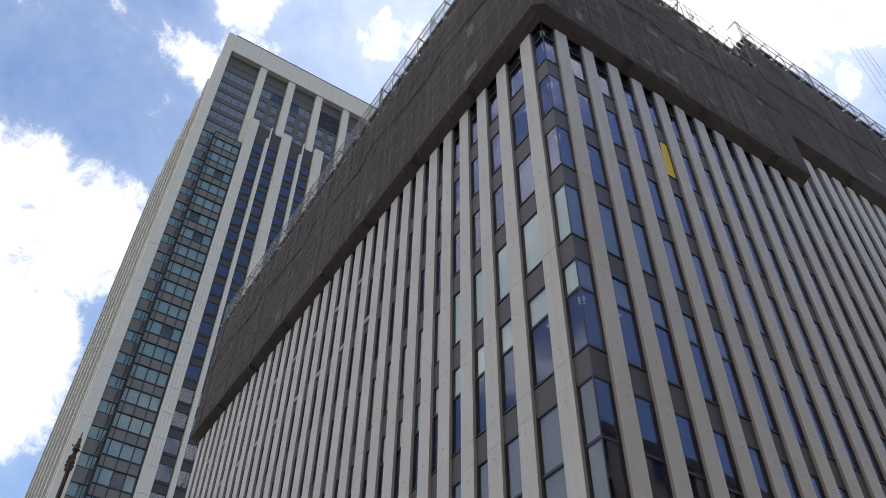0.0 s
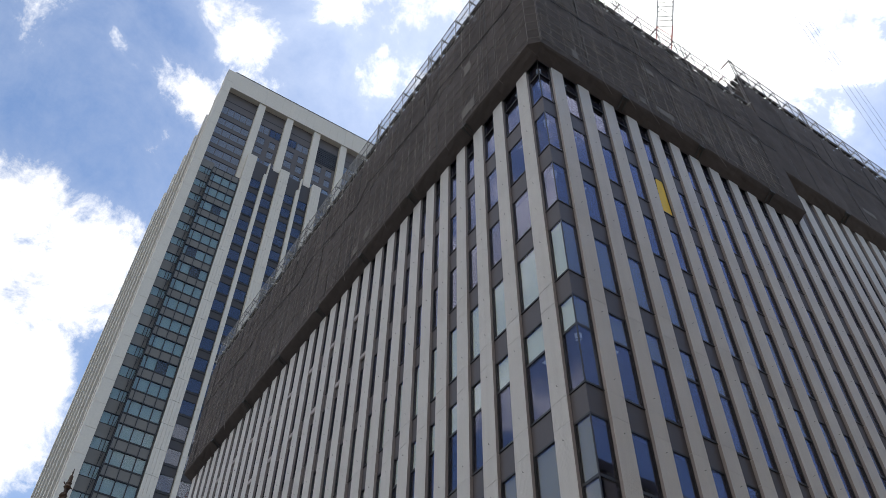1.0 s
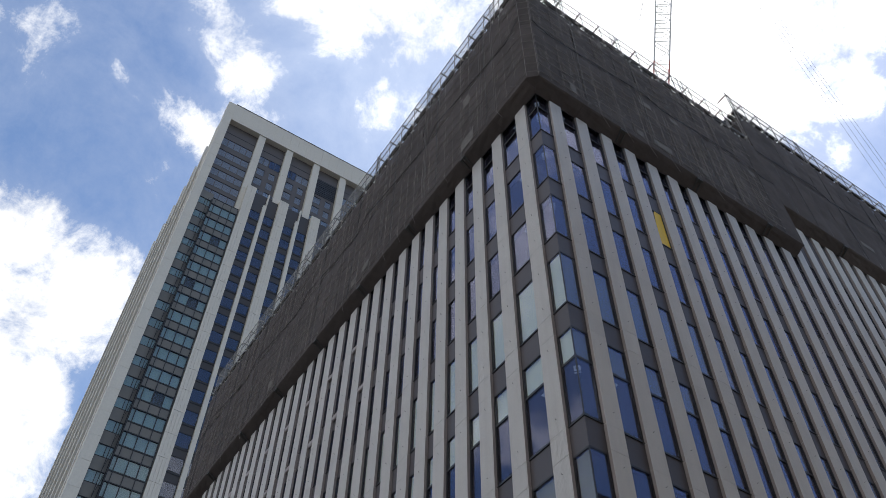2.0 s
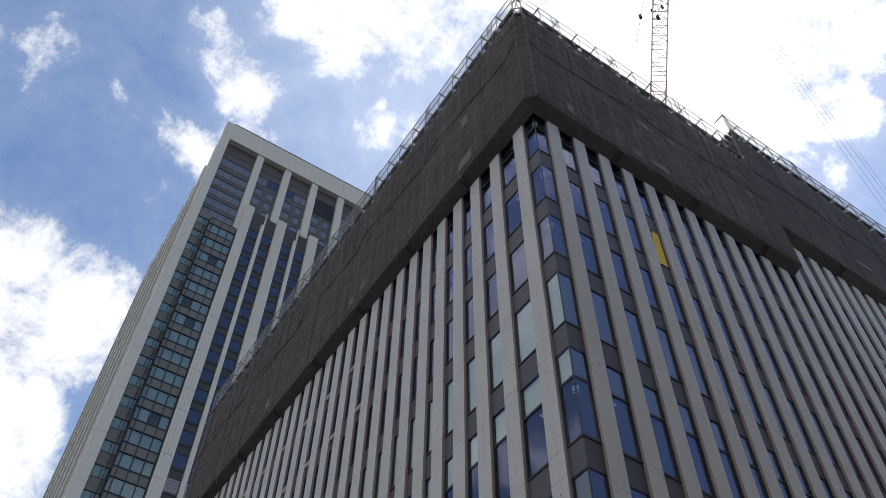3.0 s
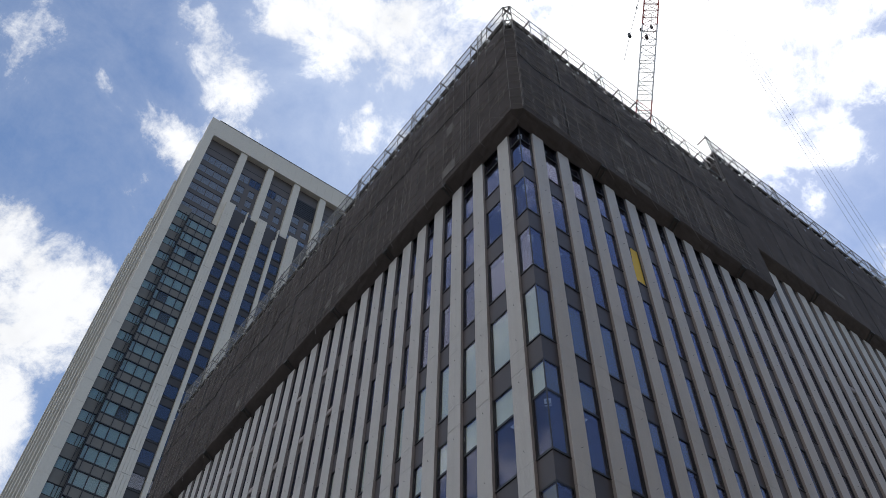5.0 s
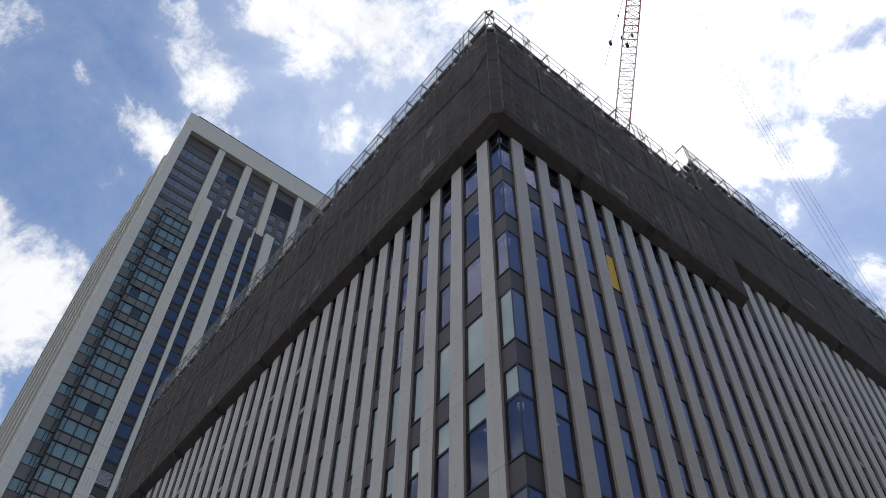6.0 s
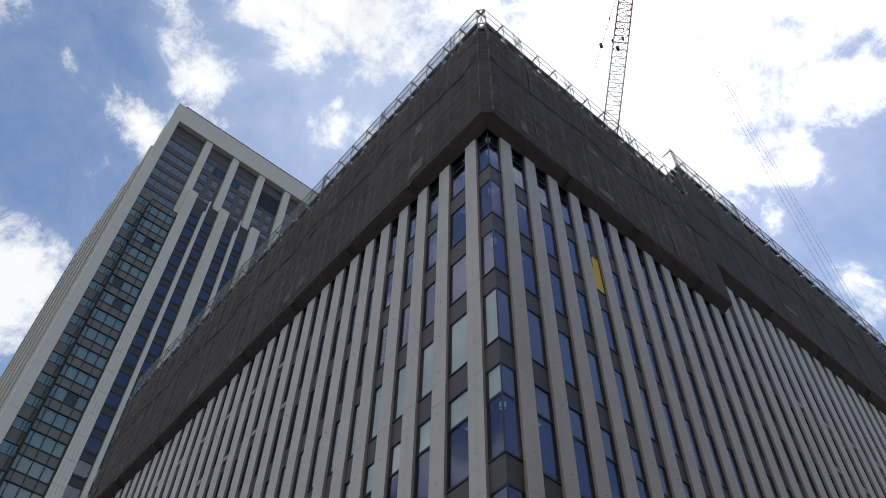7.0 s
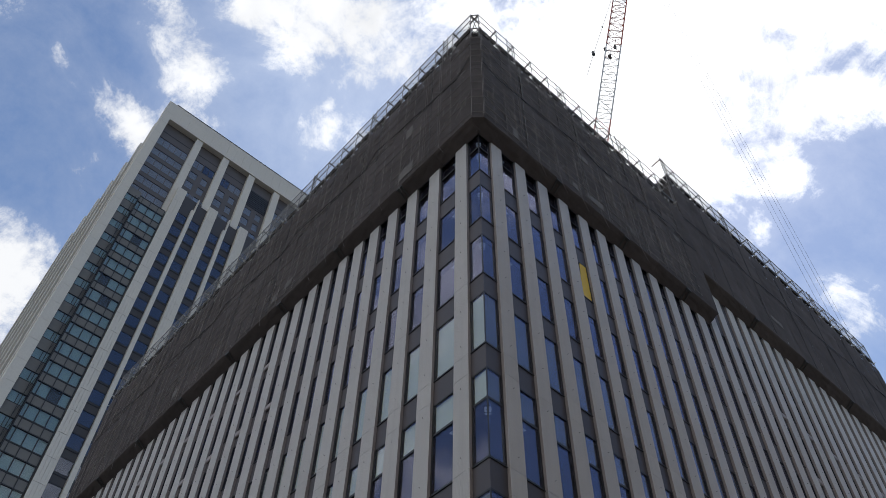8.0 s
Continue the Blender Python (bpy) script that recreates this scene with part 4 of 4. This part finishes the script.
def tower_window(x0, x1, z0, z1, y, panes, glass, parent=None, frame_w=0.07, blind=False, trim=None):
    """A row window: frame, panes and a sill, set into the wall plane y."""
    bm = bmesh.new()
    w = (x1 - x0) / panes
    xs = []
    for k in range(panes + 1):
        xc = min(max(x0 + w * k, x0 + frame_w / 2), x1 - frame_w / 2)
        xs += [xc - frame_w / 2, xc + frame_w / 2]
    lattice(bm, xs, [z0, z0 + frame_w, z1 - frame_w, z1], lambda i, j: i % 2 == 0 or j != 1, y - 0.05, y + 0.08)
    win = part("window", bm, trim or M_FRAME, parent or tower)
    for k in range(panes):
        bm = bmesh.new()
        box(bm, xs[2 * k + 1] + 0.003, y, z0 + frame_w, xs[2 * k + 2] - 0.003, y + 0.02, z1 - frame_w)
        part("pane", bm, glass, win)
    if blind:
        bm = bmesh.new()
        box(bm, x0 + frame_w, y + 0.15, z0 + frame_w, x1 - frame_w, y + 0.18, z1 - frame_w)
        part("blind", bm, M_TOWER_BLIND_UP if glass is M_TOWER_UP else M_TOWER_BLIND, win)
    return win


def wall_with_rows(x0, x1, y, z_lo, z_hi, rows, mat, name="spandrel"):
    """Horizontal wall bands between window rows (rows: z0, z1 from the top down)."""
    hi = z_hi
    for z0, z1 in rows:
        bm = bmesh.new()
        box(bm, x0, y - 0.03, z1, x1, y + 0.25, hi)
        part(name, bm, mat, tower)
        hi = z0
    bm = bmesh.new()
    box(bm, x0, y - 0.03, z_lo, x1, y + 0.25, hi)
    part(name, bm, mat, tower)


UP_ROWS = [(148.15, 150.95)] + [(tz(1.4705 - 0.0332 * i - 0.0240, 1), tz(1.4705 - 0.0332 * i, 1)) for i in range(1, 9)]
edges = [tx(0.1127)] + [v for u in PILLARS for v in (tx(u) - 0.74, tx(u) + 0.74)]
bays = list(zip(edges[0::2], edges[1::2]))
random.seed(4)
for n, (a, b) in enumerate(bays):
    wall_with_rows(a - 0.05, b + 0.05, WY, tz(1.18), FASCIA_Z + 0.1, UP_ROWS, M_TOWER_DARK)
    for i, (z0, z1) in enumerate(UP_ROWS):
        if n == 0:
            tower_window(a, b, z0, z1, WY, 5 if i == 0 else 4, M_TOWER_UP, frame_w=0.12, trim=M_TOWER_DARK, blind=random.random() < 0.88)
        elif i == 0 and n in (1, 2):
            # two glazed lights and a dark ventilation grille share the opening
            c = a + (b - a) * (0.48 if n == 1 else 0.42)
            for p, q, grille in ((a, c, n == 2), (c, b, n == 1)):
                tower_window(p, q, z0, z1, WY, 2, M_TOWER_GLASS if grille else M_TOWER_UP, frame_w=0.12, trim=M_FRAME if grille else M_TOWER_DARK, blind=not grille)
        elif i == 0:
            tower_window(a, b, z0, z1, WY, 4, M_TOWER_UP, frame_w=0.12, trim=M_TOWER_DARK, blind=random.random() < 0.88)
        else:
            m = (a + b) / 2
            for p, q in ((a - 0.05, a + 0.25), (m - 0.42, m + 0.42), (b - 0.55, b + 0.05)):
                bm = bmesh.new()
                box(bm, p, WY - 0.028, z0, q, WY + 0.25, z1)
                part("pier_panel", bm, M_TOWER_DARK, tower)
            tower_window(a + 0.25, m - 0.42, z0, z1, WY, 1, M_TOWER_UP, frame_w=0.12, trim=M_TOWER_DARK, blind=random.random() < 0.88)
            tower_window(m + 0.42, b - 0.55, z0, z1, WY, 1, M_TOWER_UP, frame_w=0.12, trim=M_TOWER_DARK, blind=random.random() < 0.88)
# large dark louvre in the fourth bay
a, b = bays[3]
bm = bmesh.new()
for k in range(9):
    box(bm, a + 0.1, WY - 0.16, UP_ROWS[1][1] + 0.7 + 0.62 * k, b - 0.1, WY - 0.06, UP_ROWS[1][1] + 1.12 + 0.62 * k)
part("louvre", bm, M_FRAME, tower, "large dark louvre")

# thin shadow-gap course above the top window row
bm = bmesh.new()
box(bm, tx(0.1127), WY - 0.07, 152.9, bays[-1][1], WY - 0.031, 153.05)
part("string_course", bm, M_FRAME, tower)

# narrow window strip beside the corner pier
STRIP = [(tz(0.7488) - 1.98 + STOREY * k, tz(0.7488) + STOREY * k) for k in range(-9, 14)][::-1]
BAY_ROWS = [(78.97 - 2.33 + STOREY * k, 78.97 + STOREY * k) for k in range(-9, 14)][::-1]
S0, S1 = tx(0.1127), tx(0.1366)
for z0, z1 in STRIP:
    tower_window(S0, S1, z0, z1, TY + 0.55, 2, M_TOWER_TEAL, frame_w=0.09, blind=True)
    bm = bmesh.new()
    box(bm, S0, TY + 0.53, z1 + 0.004, S1, TY + 0.75, z1 + STOREY - 1.98 - 0.004)
    part("spandrel", bm, M_TOWER_GREY, tower)
# recessed slot with the cleaning-cradle rails
BOX_TOP = tz(1.2765)
bm = bmesh.new()
R0 = tx(0.1292)
for x in (R0, R0 + 0.55):
    box(bm, x - 0.045, TY + 0.15, 30, x + 0.045, TY + 0.28, BOX_TOP)
z = 32.0
while z < BOX_TOP - 4.2:
    tube(bm, (R0, TY + 0.22, z), (R0 + 0.55, TY + 0.22, z + STOREY), 0.04, 5)
    box(bm, R0 - 0.03, TY + 0.25, z, R0 + 0.06, TY + 0.60, z + 0.10)
    z += STOREY
part("cradle_rail", bm, M_FRAME, tower)
# projecting glazed bay: dark mullion grid with panes and grey panels
GX = [tx(0.1358), tx(0.1418), tx(0.1572), tx(0.1729), tx(0.1861)]
GY = TY - 0.25
for z0, z1 in BAY_ROWS:
    if z1 > BOX_TOP:
        continue
    bm = bmesh.new()
    box(bm, GX[0], GY - 0.06, z0 - 0.16, GX[-1], GY + 0.16, z0 + 0.06)
    box(bm, GX[0], GY - 0.05, z1 - 0.06, GX[-1], GY + 0.15, z1 + 0.09)
    part("glazing_bar", bm, M_FRAME, tower)
    for a, b in zip(GX, GX[1:]):
        bm = bmesh.new()
        box(bm, a + 0.06, GY + 0.02, z0 + 0.06, b - 0.06, GY + 0.04, z1 - 0.06)
        part("pane", bm, M_TOWER_TEAL, tower)
        if random.random() < 0.97:
            bm = bmesh.new()
            box(bm, a + 0.06, GY + 0.22, z0 + 0.06, b - 0.06, GY + 0.25, z1 - 0.06)
            part("blind", bm, M_TOWER_BLIND, tower)
        bm = bmesh.new()
        box(bm, a + 0.06, GY + 0.01, z1 + 0.09, b - 0.06, GY + 0.10, min(z1 + STOREY - 2.33 - 0.16, BOX_TOP))
        part("panel", bm, M_TOWER_GREY, tower)
for x in GX:
    bm = bmesh.new()
    box(bm, x - 0.055, GY - 0.10, 30, x + 0.055, GY + 0.16, BOX_TOP)
    part("mullion", bm, M_FRAME, tower)
bm = bmesh.new()
box(bm, GX[0], GY + 0.35, 0, GX[-1], GY + 0.5, BOX_TOP - 0.1)
box(bm, GX[0], GY, BOX_TOP, GX[-1], TY + 1.2, BOX_TOP + 0.12)
part("bay_backing", bm, M_TOWER_ROOM, tower)

# lower wing: fluted piers with slim fins between, window rows and dark bands
LY = TY - 0.1
BIG = [0.1975 + 0.0694 * k for k in range(5)]
bm = bmesh.new()
for k in range(4):
    stacked(bm, -0.93 + 0.47 * k, -0.93 + 0.47 * k + 0.44, 0.0 - (0.02 if k in (1, 2) else 0), 1.9, 0, LOW_Z, STOREY)
box(bm, -0.90, 0.06, 0, 0.90, 1.85, LOW_Z - 0.03)
me = to_mesh("fluted_pier", bm, M_TOWER)
bm = bmesh.new()
stacked(bm, -0.34, 0.34, 0.0, 1.0, 0, tz(1.3235), STOREY)
stacked(bm, 0.12, 0.36, 0.05, 0.9, tz(1.3235), LOW_Z + 0.3, 1.5)
me_fin = to_mesh("fin", bm, M_TOWER)
LOW_ROWS = [(131.97 - 2.50 - 4.12 * k, 131.97 - 4.12 * k) for k in range(21)]
for k, u in enumerate(BIG):
    place("fluted_pier", me, tower, pose(tx(u), LY - 0.5, 0))
    if k < 4:
        c = (tx(u) + tx(BIG[k + 1])) / 2
        place("fin", me_fin, tower, pose(c, LY - 0.25, 0))
        for a, b in ((tx(u) + 0.93, c - 0.34), (c + 0.34, tx(BIG[k + 1]) - 0.93)):
            wall_with_rows(min(a, c - 0.34) if a < c - 0.35 else c, b if b > c + 0.35 else c - 0.004, LY + 0.45, 40, LOW_Z - 0.15, LOW_ROWS, M_WING_BAND)
            for z0, z1 in LOW_ROWS:
                win = tower_window(a, b, z0, z1, LY + 0.45, 1, M_TOWER_GLASS, frame_w=0.10)
                bm = bmesh.new()
                box(bm, a + 0.02, LY + 0.34, z0 - 0.34, b - 0.02, LY + 0.415, z0 - 0.20)
                part("sill", bm, M_FRAME, win)
bm = bmesh.new()
box(bm, tx(BIG[0]) + 0.9, LY + 0.5, LOW_Z - 0.02, X_E, LY + 0.54, LOW_Z + 1.0)
part("glass_balustrade", bm, M_TOWER_TEAL, tower, "low pale glass balustrade")
bm = bmesh.new()
box(bm, tx(BIG[0]) - 0.9, LY + 0.75, LOW_Z - 0.5, X_E, WY + 0.2, LOW_Z - 0.15)
part("terrace", bm, M_TOWER_DARK, tower)

# ---------------------------------------------------------------- crane on the roof
FOOT, TIP = Vector((20.68, 10.89, ROOF_Z)), Vector((33.96, -3.14, 145.8))
crane = thing("crane", "red and white lattice-boom crane with hoist ropes and hooks", "crane", tuple(FOOT))
crane.location = (0, 0, 0)
axis = (TIP - FOOT).normalized()
view = (FOOT.lerp(TIP, 0.4) - Vector(EYE)).normalized()
side = -axis.cross(view).normalized()
deep = axis.cross(side).normalized()
length = (TIP - FOOT).length


def chord(i, s):
    half = 0.92 * (0.60 + 0.40 * min(s, 56.0) / 56.0)   # the boom tapers to its foot
    a, b = ((-1, -1), (1, -1), (1, 1), (-1, 1))[i]
    return FOOT + axis * s + side * (a * half) + deep * (b * half)


SEG = 2.1
n = int(length / SEG)
for s0, s1, mat, mat_name in ((0, 8, M_WHITE, "white"), (8, 15, M_RED, "red"), (15, 24, M_WHITE, "white"), (24, 33, M_RED, "red"), (33, 40, M_WHITE, "white"), (40, n, M_RED, "red")):
    bm = bmesh.new()
    for i in range(4):
        tube(bm, chord(i, s0 * SEG), chord(i, s1 * SEG), 0.075, 6)
    for k in range(s0, s1):
        for i in range(4):
            j = (i + 1) % 4
            tube(bm, chord(i, k * SEG), chord(j, k * SEG), 0.035, 4)
            p, q = (i, j) if k % 2 else (j, i)
            tube(bm, chord(p, k * SEG), chord(q, (k + 1) * SEG), 0.035, 4)
    part("boom_section", bm, mat, crane, mat_name + " painted lattice boom section")
bm = bmesh.new()
box(bm, FOOT.x - 2.0, FOOT.y - 2.0, ROOF_Z, FOOT.x + 2.0, FOOT.y + 2.0, ROOF_Z + 1.6)
part("crane_base", bm, M_RED, crane)
for s, off, r in ((51.3, (-0.95, 0.3), 0.25), (50.2, (0.20, -0.6), 0.24), (46.6, (-0.25, -0.9), 0.28)):
    bm = bmesh.new()
    c = FOOT + axis * s + side * off[0] + deep * off[1]
    tube(bm, c + Vector((0, 0, r * 1.4)), c - Vector((0, 0, r)), r * 0.7, 8)
    tube(bm, c - Vector((0, 0, r)), c - Vector((0, 0, r * 2.2)), r * 0.28, 6)
    tube(bm, c + Vector((0, 0, r)), FOOT + axis * (s + 5) + side * (off[0] * 0.7), 0.03, 5)
    part("hook_block", bm, M_RUST, crane)
bm = bmesh.new()
line = [FOOT + axis * q - side * off for q, off in ((98.0, 0.3), (66.0, 1.25), (57.5, 1.75), (49.0, 2.25), (42.5, 2.55))]
for p, q in zip(line, line[1:]):
    tube(bm, p, q, 0.028, 5)
for p, r in ((line[2], 0.10), (line[3], 0.20)):
    tube(bm, p + Vector((0, 0, r * 2.6)), p - Vector((0, 0, r * 1.4)), r, 7)
    tube(bm, p - Vector((0, 0, r * 1.4)), p - Vector((0, 0, r * 2.8)), r * 0.4, 6)
part("whip_line", bm, M_BRONZE, crane)

# ---------------------------------------------------------------- brown post before the tower
post_thing = thing("flag_post", "weathered dark brown post with rusty brackets at its head", "post", (-10.58, 25.1, -0.12))


def lathe(bm, profile, sides=10, shift=(0, 0)):
    rings = [[bm.verts.new((shift[0] + r * math.cos(k * math.tau / sides), shift[1] + r * math.sin(k * math.tau / sides), z)) for k in range(sides)] for r, z in profile]
    for a, b in zip(rings, rings[1:]):
        for k in range(sides):
            bm.faces.new((a[k], a[(k + 1) % sides], b[(k + 1) % sides], b[k]))
    bm.faces.new(rings[0][::-1])
    bm.faces.new(rings[-1])


bm = bmesh.new()
lathe(bm, [(0.30, 0), (0.26, 0.4), (0.17, 0.6), (0.125, 18.0), (0.10, 24.75), (0.12, 24.8), (0.09, 24.85)])
part("shaft", bm, M_RUST, post_thing)
bm = bmesh.new()
lathe(bm, [(0.12, 24.84), (0.19, 24.92), (0.11, 25.05), (0.15, 25.15), (0.10, 25.22), (0.085, 25.55), (0.03, 25.62), (0.04, 25.75), (0.012, 25.98)])
tube(bm, (0.08, 0, 25.0), (0.24, 0.0, 24.9), 0.025, 5)
tube(bm, (-0.1, 0, 25.0), (-0.25, 0.0, 25.15), 0.03, 5)
part("finial", bm, M_GOLD, post_thing, "tarnished brass finial")
bm = bmesh.new()
random.seed(9)
lathe(bm, [(random.uniform(0.12, 0.19), 23.75 + 0.08 * k) for k in range(11)], 12, (-0.03, -0.02))
for v in bm.verts:
    v.co.x += random.uniform(-0.05, 0.05)
    v.co.y += random.uniform(-0.05, 0.05)
    v.co.z += random.uniform(-0.04, 0.04)
part("bracket", bm, M_GOLD, post_thing, "rusty clamp bracket")

# ---------------------------------------------------------------- building across the street, seen in the lower windows
south = thing("street_building", "beige rendered block with dark square windows across the street", "building", (0, 0, 0))
SY, SH = -26.0, 40.8
bm = bmesh.new()
box(bm, -34, SY - 14, 0.0, 46, SY - 0.36, SH)
part("body", bm, M_BEIGE, south)
bm = bmesh.new()
box(bm, -34.3, SY - 14.3, SH, 46.3, SY + 0.12, SH + 0.9)
part("cornice", bm, M_CORE, south, "grey concrete parapet")
XS = [-34 + 3.2 * k for k in range(26)]
ZS = [0.0 + 3.4 * k for k in range(13)]
PIER = 1.55
for z0, z1 in zip(ZS, ZS[1:]):
    bm = bmesh.new()
    box(bm, -34, SY - 0.35, z0 - 0.75 if z0 else 0.0, 46, SY, z0 + 0.85)
    part("wall_band", bm, M_BEIGE, south)
    if z0 < 12:
        continue
    lo, hi = z0 + 0.85, z1 - 0.75
    for a, b in zip(XS, XS[1:]):
        bm = bmesh.new()
        box(bm, a, SY - 0.35, lo, a + PIER, SY, hi)
        part("wall_pier", bm, M_BEIGE, south)
        l, r = a + PIER, b
        mid = (l + r) / 2
        bm = bmesh.new()
        lattice(bm, [l, l + 0.10, mid - 0.04, mid + 0.04, r - 0.10, r], [lo, lo + 0.10, hi - 0.10, hi], lambda i, j: i % 2 == 0 or j != 1, SY - 0.25, SY - 0.12)
        win = part("window", bm, M_FRAME, south)
        bm = bmesh.new()
        box(bm, l + 0.10, SY - 0.20, lo + 0.10, r - 0.10, SY - 0.18, hi - 0.10)
        part("pane", bm, M_TOWER_GLASS, win)
        bm = bmesh.new()
        box(bm, l - 0.05, SY - 0.10, lo - 0.09, r + 0.05, SY + 0.08, lo - 0.002)
        part("sill", bm, M_CORE, win, "grey stone sill")
bm = bmesh.new()
box(bm, -34, SY - 0.35, ZS[-1] - 0.75, 46, SY, SH)
part("wall_band", bm, M_BEIGE, south)
bm = bmesh.new()
box(bm, -34, SY - 0.34, 1.0, 46, SY - 0.02, 12.0)
part("lower_wall", bm, M_BEIGE, south)

# ---------------------------------------------------------------- hoist ropes beyond the east end
ropes = thing("hoist_ropes", "four thin dark steel hoist ropes hanging beside the block", "rope", (63.0, 4.0, -0.12))
for dx, dy in ((-0.3, 0.95), (0.0, 0.45), (0.1, -0.15), (0.3, -0.5)):
    bm = bmesh.new()
    tube(bm, (dx, dy, 0.0), (dx, dy, 215.0), 0.015, 5)
    part("rope", bm, M_BRONZE, ropes)
bm = bmesh.new()
box(bm, -1.2, -1.2, 0.0, 1.2, 1.6, 0.6)
box(bm, -0.9, -0.9, 0.6, 0.9, 1.3, 0.9)
part("anchor_block", bm, M_DECK, ropes)
